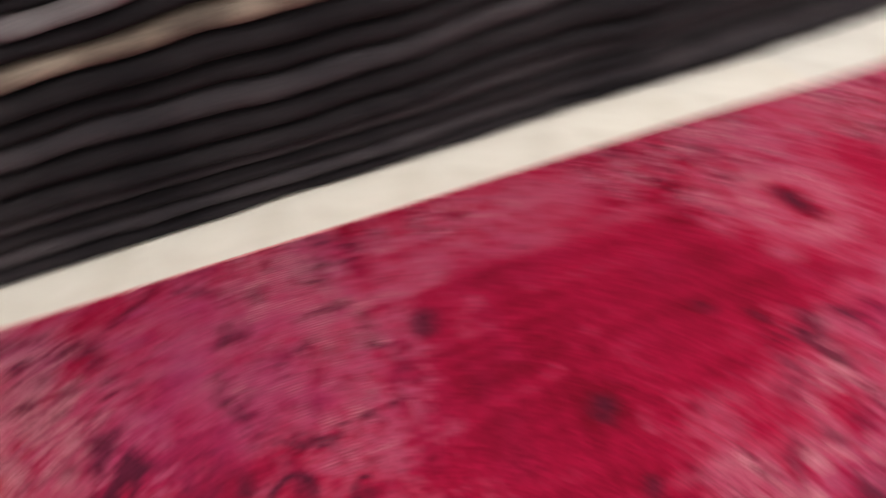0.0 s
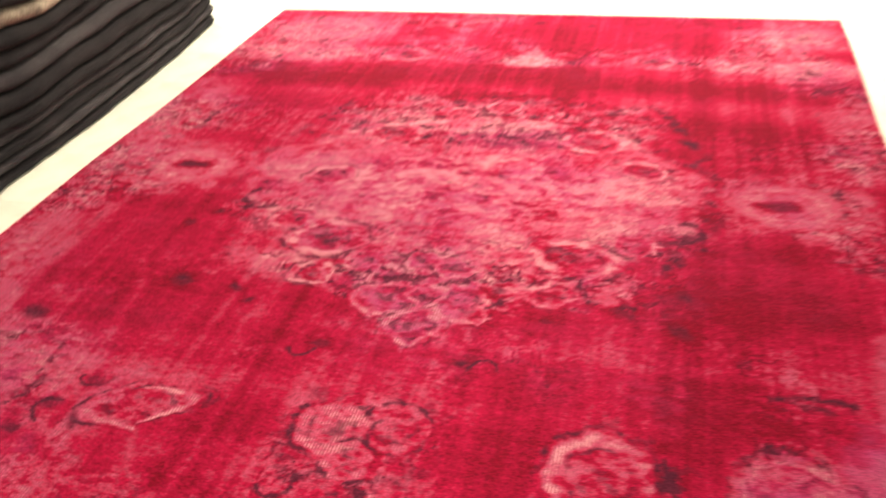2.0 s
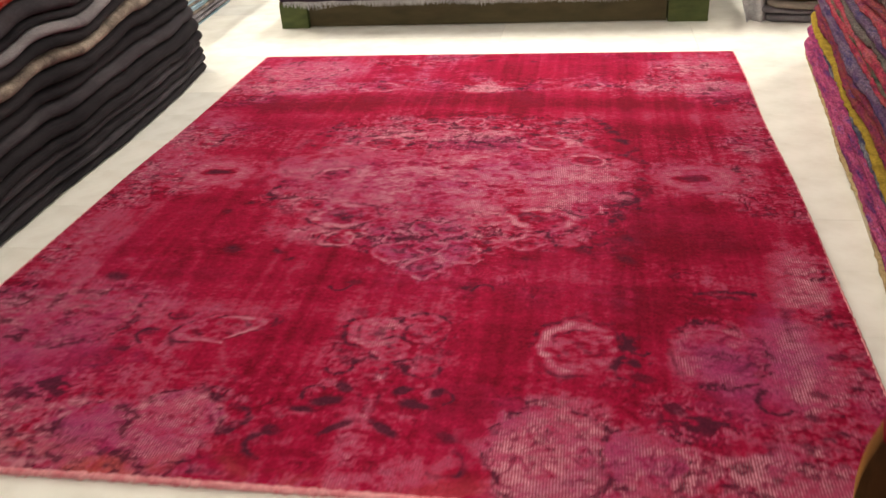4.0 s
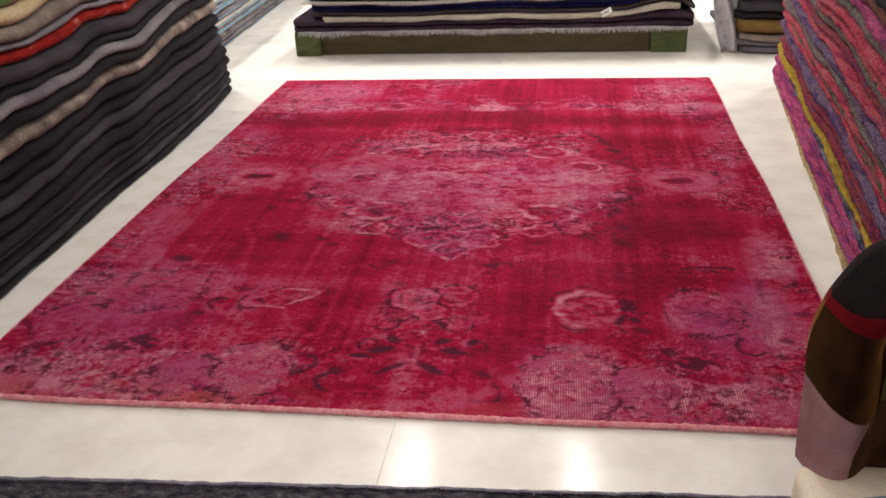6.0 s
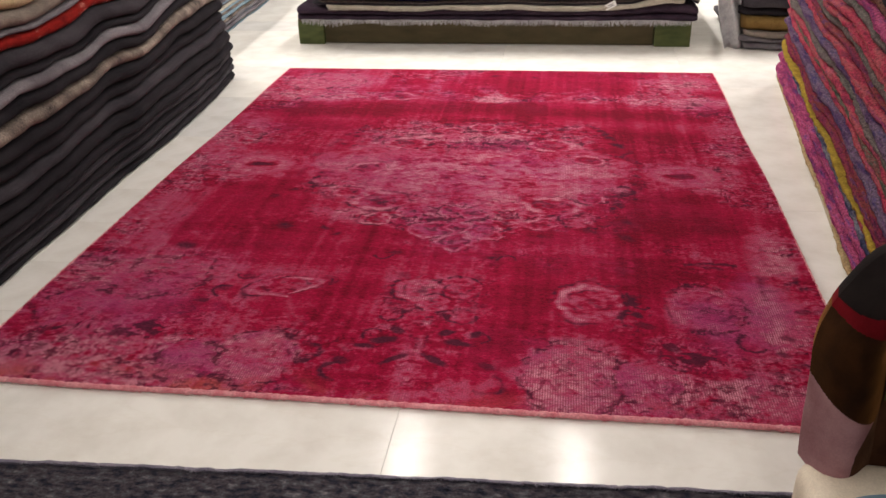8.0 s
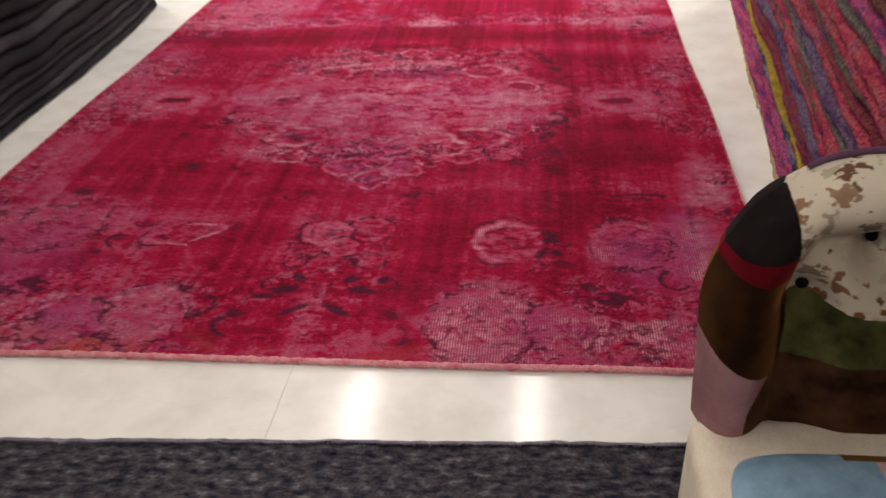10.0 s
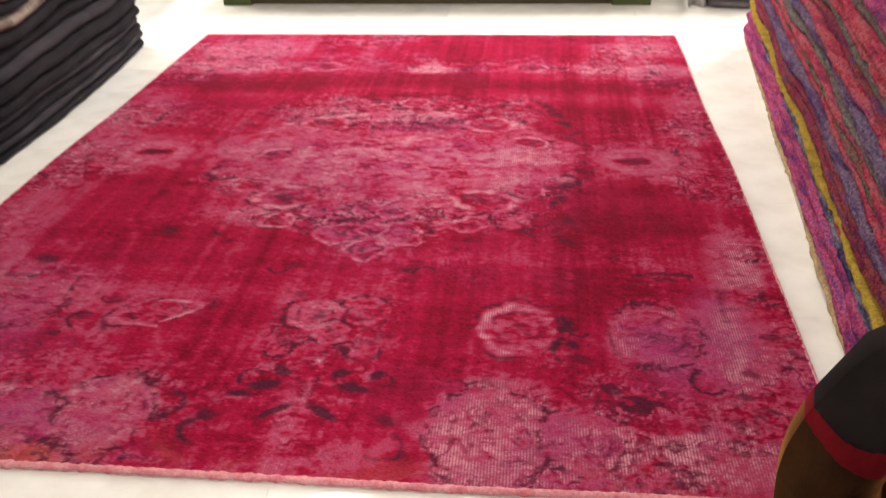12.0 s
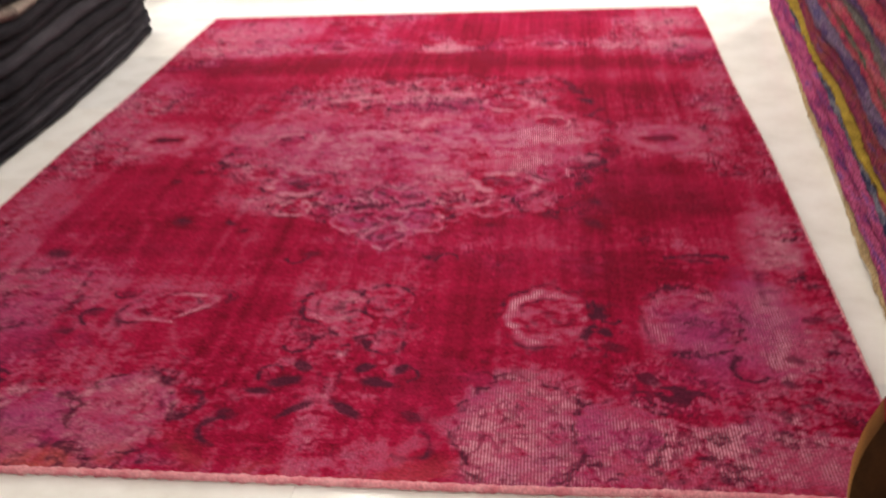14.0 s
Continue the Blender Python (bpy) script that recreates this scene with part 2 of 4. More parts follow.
slab("ceiling", (-6, -5, 2.82), (6, 10.5, 3.1), WALL, "plain white painted shop ceiling")

# ---- ceiling lamps: two known by reflection, the others added ----
glow, glow_nt, glow_b = material("lamp_diffuser", 0.5)
glow_b.inputs["Base Color"].default_value = (0.9, 0.9, 0.88, 1)
glow_b.inputs["Emission Color"].default_value = (1.0, 0.93, 0.82, 1)
glow_b.inputs["Emission Strength"].default_value = 3.0


def ceiling_lamp():
    t = thing("ceiling_lamp", (0, 0, 2.82), "long white ceiling lamp with a glowing diffuser, out of view, most added as fill light", "lamp", "ceiling lamps")
    part("housing", box_bm((-0.11, -0.62, -0.06), (0.11, 0.62, 0), 0.008), STEEL, t)
    part("diffuser", box_bm((-0.085, -0.6, -0.068), (0.085, 0.6, -0.058), 0.003), glow, t, "glowing diffuser")
    return t


lamp = ceiling_lamp()
# the middle pair at y 3.3 is reflected; the rest are added fill
rows = [(-2.3, 1.0), (0.5, 0.45), (3.3, 0.72), (6.1, 4.2)]
spots = [(x, y, share * gain) for y, share in rows for x, gain in ((-4.3, 1.9), (-0.58, 0.88), (0.66, 0.88), (3.3, 1.15))]
for k, (x, y, share) in enumerate(spots):
    if k:
        copy_thing(lamp, pose(x, y, 2.82))
    else:
        lamp.location = (x, y, 2.82)
    data = bpy.data.lights.new("tube_light", "AREA")
    data.shape, data.size, data.size_y = "RECTANGLE", 0.16, 1.2
    data.energy, data.color = LAMP_POWER * share, (1.0, 0.95, 0.89)
    ob = new("tube_light", data)
    ob.matrix_world = pose(x, y, 2.82 - 0.075)


# ---- drawn pattern of the large rug ----
RX, RY0, RY1 = 1.4, 0.630, 4.2


def lattice(x, y, seed):
    """Smooth value noise on arrays, 0 to 1."""
    rng = np.random.RandomState(seed)
    t = rng.rand(256, 256)
    xi, yi = np.floor(x).astype(int), np.floor(y).astype(int)
    fx, fy = x - xi, y - yi
    fx, fy = fx * fx * (3 - 2 * fx), fy * fy * (3 - 2 * fy)
    a, b = t[xi % 256, yi % 256], t[(xi + 1) % 256, yi % 256]
    c, d = t[xi % 256, (yi + 1) % 256], t[(xi + 1) % 256, (yi + 1) % 256]
    return (a * (1 - fx) + b * fx) * (1 - fy) + (c * (1 - fx) + d * fx) * fy


def fbm(x, y, seed, octaves=4):
    total, amp, out = 0.0, 1.0, 0.0
    for k in range(octaves):
        out = out + amp * lattice(x * 2 ** k, y * 2 ** k, seed + k)
        total += amp
        amp *= 0.55
    return out / total


def smooth(e0, e1, v):
    t = np.clip((v - e0) / (e1 - e0), 0, 1)
    return t * t * (3 - 2 * t)


def oval(x, y, cx, cy, rx, ry, turn=0.0):
    c, s = math.cos(turn), math.sin(turn)
    u, v = x - cx, y - cy
    return np.sqrt(((u * c + v * s) / rx) ** 2 + ((v * c - u * s) / ry) ** 2)


def line_ring(d, at, width):
    return np.exp(-((d - at) / width) ** 2)


CX = 0.035
# worn, faded patches: centre, half sizes, strength
WORN = [(0.04, 2.42, 0.70, 0.36, 0.62), (0.04, 2.90, 0.58, 0.20, 0.40), (0.05, 1.90, 0.56, 0.12, 0.40), (-1.00, 2.42, 0.24, 0.19, 0.42),
        (1.05, 2.42, 0.22, 0.20, 0.42), (-1.08, 1.30, 0.32, 0.22, 0.50), (-0.46, 0.82, 0.14, 0.14, 0.60), (0.52, 0.80, 0.16, 0.19, 0.72),
        (0.99, 1.24, 0.17, 0.15, 0.42), (1.29, 1.62, 0.08, 0.30, 0.62), (-1.02, 3.90, 0.34, 0.20, 0.62), (-1.05, 3.60, 0.30, 0.14, 0.46)]
WORN_B = [(1.08, 3.60, 0.26, 0.16, 0.42), (-0.52, 3.59, 0.13, 0.08, 0.40), (0.60, 3.59, 0.11, 0.08, 0.40), (0.06, 3.54, 0.15, 0.07, 0.70),
          (-0.95, 0.78, 0.42, 0.16, 0.54), (0.78, 0.78, 0.15, 0.12, 0.52), (1.12, 0.78, 0.26, 0.12, 0.36), (-1.27, 2.70, 0.12, 0.60, 0.34),
          (1.31, 2.95, 0.09, 0.34, 0.36), (-1.25, 1.75, 0.12, 0.30, 0.36), (1.24, 1.20, 0.09, 0.28, 0.36), (1.13, 3.95, 0.20, 0.18, 0.44)]
# flowers with a pale outline: centre, half sizes, turn
PALE = [(-0.33, 2.78, 0.12, 0.085, 0.0), (0.42, 2.79, 0.12, 0.085, 0.0), (-0.32, 2.04, 0.125, 0.090, 0.18), (0.44, 2.04, 0.125, 0.090, -0.25),
        (-0.52, 3.59, 0.12, 0.075, 0.0), (0.59, 3.59, 0.10, 0.070, 0.0), (-0.46, 2.42, 0.10, 0.07, 0.5), (0.60, 2.60, 0.09, 0.06, -0.5)]
# plain fields where the pile is deepest
FULL = [(-0.98, 1.98, 0.34, 0.17), (1.03, 1.96, 0.30, 0.25), (-0.95, 3.20, 0.42, 0.15), (1.02, 3.10, 0.34, 0.24), (-0.22, 1.36, 0.11, 0.24),
        (0.34, 1.30, 0.10, 0.28), (0.35, 3.95, 0.60, 0.24), (0.82, 1.36, 0.08, 0.30), (-0.60, 1.58, 0.45, 0.10), (0.28, 0.90, 0.10, 0.16), (0.20, 3.32, 0.9, 0.07)]
# small dark leaves and buds: place and size
BUDS = [(0.735, 1.757, 0.048), (0.590, 1.800, 0.042), (-0.660, 1.755, 0.048), (-1.000, 1.535, 0.062), (-0.485, 1.750, 0.034), (-0.800, 2.040, 0.026),
        (-0.730, 2.130, 0.026), (0.745, 1.90, 0.040), (0.730, 2.06, 0.030), (0.690, 2.03, 0.026), (0.40, 1.74, 0.026), (0.80, 2.13, 0.024),
        (0.22, 1.55, 0.030), (-0.16, 1.56, 0.028), (-0.43, 1.70, 0.026), (0.735, 2.82, 0.034), (0.70, 2.92, 0.034), (0.66, 3.02, 0.030),
        (-0.62, 2.86, 0.030), (-0.66, 2.74, 0.028), (0.25, 1.86, 0.030), (-0.23, 1.90, 0.030), (0.47, 1.88, 0.026), (0.80, 2.30, 0.024)]
BUDS_B = [(0.01, 2.50, 0.022), (0.13, 2.50, 0.022), (0.06, 2.42, 0.020), (-0.03, 2.43, 0.018), (0.10, 2.34, 0.018), (-0.30, 2.30, 0.018),
          (1.24, 1.08, 0.036), (1.20, 0.98, 0.036), (1.32, 1.25, 0.030), (0.72, 1.28, 0.034), (0.77, 1.12, 0.044), (0.74, 1.19, 0.030),
          (-0.72, 1.22, 0.040), (-0.66, 1.32, 0.030), (-0.78, 1.12, 0.034), (-0.20, 0.82, 0.036), (0.26, 0.83, 0.034), (-0.32, 0.82, 0.034),
          (0.03, 4.06, 0.034), (0.28, 4.03, 0.026), (-0.62, 4.02, 0.034), (1.05, 3.82, 0.030), (-1.20, 3.70, 0.026), (0.95, 4.05, 0.03)]
# round worn flower heads: centre, half sizes, wear, violet
DISCS = [(-0.46, 0.815, 0.125, 0.140, 0.60, 0.40), (0.52, 0.800, 0.140, 0.175, 0.74, 0.05), (0.755, 0.790, 0.105, 0.105, 0.52, 0.45), (0.985, 1.240, 0.135, 0.140, 0.46, 0.60),
         (-1.04, 1.285, 0.205, 0.145, 0.50, 0.40), (-0.68, 0.780, 0.09, 0.10, 0.48, 0.55), (-1.06, 3.900, 0.24, 0.17, 0.70, 0.10), (-1.22, 1.050, 0.12, 0.12, 0.45, 0.5)]
# ring blossoms: the crest below the medallion, then a row of berries, then the upper rim
TREFOIL = [(-0.055, 1.765, 0.075), (0.165, 1.775, 0.075), (0.060, 1.660, 0.070), (0.055, 1.800, 0.050), (-0.17, 1.93, 0.050), (0.01, 1.95, 0.050), (0.10, 1.93, 0.048),
           (-0.30, 1.85, 0.060), (0.40, 1.86, 0.060), (-0.48, 2.12, 0.055), (0.60, 2.13, 0.055), (-0.12, 2.98, 0.055), (0.18, 2.98, 0.055), (0.04, 3.06, 0.06)]
# hooked tendrils: centre, radius, first angle
HOOKS = [(-0.085, 1.105, 0.046, 3.3), (0.150, 1.110, 0.050, 3.0), (-0.13, 0.97, 0.034, 0.4), (0.22, 0.98, 0.034, 5.2), (0.76, 1.26, 0.040, 2.2), (0.73, 1.14, 0.045, 0.6),
         (-0.66, 1.33, 0.040, 3.0), (-0.72, 1.20, 0.045, 1.0), (0.28, 1.53, 0.035, 0.0), (-0.20, 1.53, 0.035, 3.1), (-0.33, 0.86, 0.06, 4.6), (1.12, 1.05, 0.05, 2.0),
         (-0.20, 0.76, 0.05, 1.5), (0.27, 0.74, 0.05, 4.0), (-0.62, 2.24, 0.07, 2.2), (0.74, 2.22, 0.06, 4.6)]


def rosettes(mx, y, cell, seed, keep):
    """Small mirrored flowers on a jittered grid: pale petals, dark outlines and cores."""
    rng = np.random.RandomState(seed)
    tab = rng.rand(64, 64, 6)
    ix, iy = np.floor(mx / cell).astype(int), np.floor(y / cell).astype(int)
    t = tab[ix % 64, iy % 64]
    u, v = mx / cell - ix - 0.5 - 0.28 * (t[..., 0] - 0.5), y / cell - iy - 0.5 - 0.28 * (t[..., 1] - 0.5)
    tilt = t[..., 4] * 6.3
    d, ang = np.sqrt((u * 0.9) ** 2 + (v * 1.15) ** 2), np.arctan2(v, u) + tilt
    petals = np.floor(4 + 3 * t[..., 3])
    r = 0.30 * (0.7 + 0.5 * t[..., 2]) * (1 + 0.24 * np.cos(petals * ang) + 0.1 * np.cos(2 * ang))
    on = (t[..., 5] < keep).astype(float)
    pale = line_ring(d, r * 0.86, 0.055) + 0.5 * line_ring(d, r * 0.25, 0.04)
    dark = line_ring(d, r * 1.18, 0.035) + 0.9 * line_ring(d, r * 0.50, 0.035) + (d < 0.05)
    return on * np.clip(pale, 0, 1), on * np.clip(dark, 0, 1)


def drawing(x, y):
    """Wear, dark drawing, violet and rust over the rug, as four arrays from 0 to 1."""
    n1, n2 = fbm(x * 9, y * 9, 11, 2), fbm(x * 9, y * 9, 31, 2)
    f1, f2 = fbm(x * 44, y * 44, 15, 2), fbm(x * 44, y * 44, 35, 2)
    wx, wy = x + 0.030 * (n1 - 0.5) + 0.016 * (f1 - 0.5), y + 0.030 * (n2 - 0.5) + 0.016 * (f2 - 0.5)
    mx = np.abs(x - CX)
    mid = fbm(x * 10, y * 15, 131, 3)
    hf, vhf = smooth(0.26, 0.74, fbm(x * 27, y * 50, 161, 3)), smooth(0.22, 0.78, fbm(x * 62, y * 120, 165, 2))
    clump = smooth(0.40, 0.60, fbm(x * 16, y * 28, 301, 3))
    flake = smooth(0.46, 0.60, fbm(x * 38, y * 60, 181, 2))
    broken = smooth(0.34, 0.60, fbm(x * 22, y * 32, 167, 2))
    gaps = smooth(0.36, 0.58, fbm(x * 13, y * 17, 291, 2))
    rag = 0.55 * (mid - 0.5) + 0.26 * (hf - 0.5) + 0.10 * (vhf - 0.5)

    def blot(cx, cy, rx, ry, soft=0.26, turn=0.0):
        return 1 - smooth(1 - soft, 1 + soft, oval(wx, wy, cx, cy, rx, ry, turn) + rag)

    # bands across the loom, streaks along it
    rows = fbm(x * 0.7 + 5, y * 7, 101, 3)
    streak, hair = fbm(x * 7 + 40, y * 0.9, 111, 3), fbm(x * 46 + 40, y * 1.8, 115, 2)
    wear = 0.215 + 0.46 * (rows - 0.5) + 0.34 * (streak - 0.5) + 0.26 * (hair - 0.5)
    wear += 0.13 * line_ring(y, 3.56, 0.07) + 0.13 * line_ring(y, 1.62, 0.05) * smooth(-0.3, 0.4, x) + 0.08 * line_ring(y, 3.06, 0.08)
    wear -= 0.14 * line_ring(y, 3.34, 0.08) + 0.13 * line_ring(y, 1.47, 0.05) + 0.10 * line_ring(x, 0.80, 0.05) * smooth(2.2, 2.8, y)
    wear += 0.16 * line_ring(x, 1.10, 0.030) * smooth(2.7, 3.2, y) * gaps
    # pale skewed rubs where the rug was once folded, in the near half
    rub = np.mod((x * 1.0 + 0.30 * y) * 5.2 + 0.6 * (n1 - 0.5), 1.0)
    wear += 0.13 * line_ring(rub, 0.5, 0.10) * smooth(0.2, -0.6, x) * (1 - smooth(1.7, 2.0, y)) * smooth(0.4, 0.6, fbm(x * 5, y * 5, 117, 2))
    full = np.zeros_like(x)
    for cx, cy, rx, ry in FULL:
        full = np.maximum(full, 1 - smooth(0.6, 1.2, oval(wx, wy, cx, cy, rx, ry) + 0.5 * (mid - 0.5)))
    worn = np.zeros_like(x)
    for cx, cy, rx, ry, s in WORN + WORN_B:
        worn = np.maximum(worn, s * blot(cx, cy, rx, ry, 0.34))
    # lobed medallion with a pointed crest
    ang = np.arctan2((wy - 2.42) / 0.42, (wx - CX) / 0.73)
    med = oval(wx, wy, CX, 2.42, 0.75, 0.46) / (1 + 0.07 * np.abs(np.sin(5 * ang)) + 0.10 * np.abs(np.sin(ang)) ** 6)
    medal = 1 - smooth(0.92, 1.06, med + 0.5 * rag)
    heart = 1 - smooth(0.86, 1.0, np.abs(wx - 0.06) / 0.22 + np.maximum(1.79 - wy, (wy - 1.90) * 1.4) / 0.24 + 0.3 * rag)
    skirt_d = oval(wx, wy, 0.05, 1.88, 0.58, 0.12)
    worn = np.maximum(worn, np.maximum(0.46 * medal, 0.50 * heart))
    lively = np.maximum(blot(CX, 2.93, 0.62, 0.24), np.maximum(heart, 1 - smooth(0.8, 1.1, skirt_d + rag)))
    lively = np.maximum(lively, medal * (1 - smooth(0.55, 0.95, oval(wx, wy, 0.10, 2.44, 0.66, 0.26))) * 0.9)
    # scattered drawing over the border and the corners
    near = smooth(1.15, 0.80, y)
    border = np.maximum(smooth(1.00, 1.20, mx), np.maximum(smooth(3.45, 3.60, y), near * smooth(0.22, 0.40, mx)))
    spread = smooth(0.40, 0.60, fbm(mx * 4.2 + 11, y * 4.2 + 2, 151, 3) + 0.10 * (hf - 0.5)) * (0.30 + 0.70 * border) * (1 - full)
    dens = np.clip(0.05 + 0.75 * worn + 0.50 * spread + 0.45 * lively, 0, 1) * (1 - 0.8 * full)
    wear += 0.70 * worn + 0.10 * spread - 0.04 * full
    # the medallion's ground is blotched: redder in its middle, barest towards one side
    wear += medal * (0.75 * (fbm(x * 6 + 2, y * 9, 133, 3) - 0.5) - 0.14 * blot(0.07, 2.18, 0.20, 0.14, 0.4) + 0.10 * blot(0.42, 2.42, 0.26, 0.18, 0.4))
    # mottling: clumps of kept pile in the worn ground, flakes of bare ground in the kept pile
    wear += dens * (0.30 * (clump - 0.52) + 0.24 * (flake - 0.5)) + (0.05 + 0.34 * dens) * (hf - 0.5) + (0.07 + 0.22 * dens) * (vhf - 0.5)
    # mirrored vines and small blossoms
    qx, qy = np.abs(wx - CX), wy
    field = fbm(qx * 7.5 + 20, qy * 7.5 + 3, 61, 2)
    vine = np.maximum(line_ring(field, 0.50, 0.020), line_ring(field, 0.66, 0.018))
    shade = np.maximum(line_ring(field, 0.455, 0.016), np.maximum(line_ring(field, 0.545, 0.016), line_ring(field, 0.36, 0.016)))
    pale_a, dark_a = rosettes(qx + 0.02, qy, 0.145, 71, 0.62)
    pale_b, dark_b = rosettes(qx + 0.01, qy + 0.04, 0.078, 72, 0.5)
    light = np.maximum(np.maximum(0.7 * vine, pale_a), 0.8 * pale_b)
    dark = np.maximum(np.maximum(0.75 * shade, dark_a), 0.8 * dark_b)
    haze = 1 - smooth(0.55, 1.1, oval(wx, wy, CX + 0.05, 2.42, 0.66, 0.30) + 0.5 * rag)
    # fine curls of the faded drawing, pale beside dark
    tight, tiny = fbm(qx * 17 + 7, qy * 17 + 1, 63, 2), fbm(qx * 33 + 3, qy * 33 + 9, 65, 2)
    light = np.maximum(light, np.maximum(0.9 * line_ring(tight, 0.42, 0.045), 0.9 * line_ring(tight, 0.64, 0.045)))
    dark = np.maximum(dark, np.maximum(0.9 * line_ring(tight, 0.53, 0.030), 0.9 * line_ring(tiny, 0.36, 0.045)))
    light = np.maximum(light, 0.8 * line_ring(tiny, 0.60, 0.05))
    scatter = smooth(0.42, 0.60, fbm(x * 3.1 + 9, y * 3.6, 153, 3)) * (1 - 0.85 * full)
    light, dark = light * (1 - 0.6 * haze), dark * (1 - 0.6 * haze)
    show = np.clip(0.9 * lively + 0.8 * spread + 0.45 * scatter + 0.55 * worn, 0, 1)
    wear += 0.34 * light * show * (0.20 + 0.9 * broken) - 0.22 * dark * show
    ink = 0.66 * dark * show * (0.15 + 0.85 * broken) + 0.16 * dark * dens * broken
    ink += (0.10 + 0.50 * dens) * smooth(0.60, 0.72, fbm(x * 30, y * 44, 311, 2)) * (1 - 0.6 * full)
    ink += 0.30 * dens * smooth(0.58, 0.74, fbm(x * 12 + 7, y * 20, 313, 3))
    ink = ink * (1 - 0.65 * haze)
    # scalloped double outline of the medallion, pale then dark
    wear += 0.26 * line_ring(med, 0.96, 0.030) * gaps
    ink += 0.40 * line_ring(med, 1.04, 0.030) * broken + 0.35 * line_ring(skirt_d, 1.05, 0.07) * broken * (y < 1.95)
    wear += 0.24 * line_ring(skirt_d, 0.90, 0.09) * gaps * (y < 1.95)

    def blossom(wear, ink, d, tone, rim, gap_mask, core=0.0, edge=0.85):
        """A flower by its own distance: mottled ground, pale rim, dark outline, inked heart."""
        inside = 1 - smooth(0.90, 1.02, d)
        ground = tone + 0.34 * (hf - 0.5) + 0.24 * (vhf - 0.5) + 0.16 * (flake - 0.5)
        wear = wear * (1 - 0.85 * inside) + 0.85 * inside * ground + 1.15 * rim * line_ring(d, 0.84, 0.13) * gap_mask
        ink = ink * (1 - 0.75 * inside) + edge * line_ring(d, 1.09, 0.08) * (0.22 + 0.78 * broken * (0.4 + 0.6 * gaps)) + 0.45 * line_ring(d, 0.60, 0.08) * broken
        ink = ink + inside * (core * (1 - smooth(0.20, 0.42, d)) + 0.55 * flake * (1 - smooth(0.50, 0.72, d)) * broken)
        return wear, ink

    for cx, cy, rx, ry, turn in PALE:
        ang = np.arctan2((wy - cy) / ry, (wx - cx) / rx)
        d = oval(wx, wy, cx, cy, rx, ry, turn) * (1.05 - 0.12 * np.abs(np.sin(2.5 * ang + 3 * cx)))
        wear, ink = blossom(wear, ink, d, 0.30, 0.62, (0.25 + 0.75 * gaps) * (0.55 + 0.6 * hf), 0.45, 0.58)
    for cx, cy, r in TREFOIL:
        ang = np.arctan2(wy - cy, wx - cx)
        d = oval(wx, wy, cx, cy, r * 1.15, r) * (1 - 0.12 * np.abs(np.sin(2 * ang + 20 * cx))) + 0.35 * (f1 - 0.5)
        wear, ink = blossom(wear, ink, d, 0.33, 0.52, (0.20 + 0.80 * gaps) * (0.55 + 0.6 * hf), 0.25, 0.48)
    # three flowers of the near row: pointed leaf, lobed palmette, open ring
    ux, uy = x + 0.5 * (wx - x), y + 0.5 * (wy - y)
    c, sn = math.cos(0.36), math.sin(0.36)
    u, v = (ux + 0.500) * c + (uy - 1.262) * sn, (uy - 1.262) * c - (ux + 0.500) * sn
    d = np.abs(u) / 0.150 + (v / 0.072) ** 2 * (1 + 0.3 * np.sign(u)) + 0.12 * (f1 - 0.5)
    thick = 0.35 + 0.75 * smooth(-0.02, 0.08, u) + 0.45 * smooth(0.0, -0.04, v)
    wear, ink = blossom(wear, ink, d, 0.34, 0.62, thick * (0.5 + 0.5 * gaps), 0.0)
    ink += 0.55 * line_ring(d, 1.30, 0.16) * flake * broken
    ang = np.arctan2(uy - 1.245, ux - 0.578)
    d = oval(ux, uy, 0.578, 1.245, 0.118, 0.132, -0.2) * (1 + 0.05 * np.sin(7 * ang)) + 0.10 * (f2 - 0.5)
    thick = 0.40 + 0.80 * smooth(0.02, -0.07, ux - 0.578)
    wear, ink = blossom(wear, ink, d, 0.36, 0.60, thick * (0.55 + 0.45 * gaps), 0.0)
    ink += 0.6 * blot(0.745, 1.20, 0.065, 0.12, 0.4) * flake * broken
    ink += 0.5 * line_ring(d, 1.28, 0.12) * flake * broken
    for cx, cy, rx, ry, tone in ((0.045, 1.345, 0.075, 0.05, 0.42), (0.125, 1.300, 0.078, 0.072, 0.40), (-0.020, 1.275, 0.088, 0.082, 0.58), (0.045, 1.190, 0.058, 0.056, 0.50)):
        ang = np.arctan2(uy - cy, ux - cx)
        d = oval(ux, uy, cx, cy, rx, ry) / (0.94 + 0.12 * np.abs(np.sin(3 * ang + 9 * cx))) + 0.12 * (f1 - 0.5)
        wear, ink = blossom(wear, ink, d, tone, 0.12, gaps, 0.25)
    palm_d = oval(ux, uy, 0.05, 1.27, 0.175, 0.145) + 0.10 * np.sin(12 * np.arctan2(uy - 1.27, ux - 0.05)) + 0.3 * (hf - 0.5)
    ink += 0.50 * line_ring(palm_d, 1.05, 0.12) * broken
    # round worn flower heads
    bloom = np.zeros_like(x)
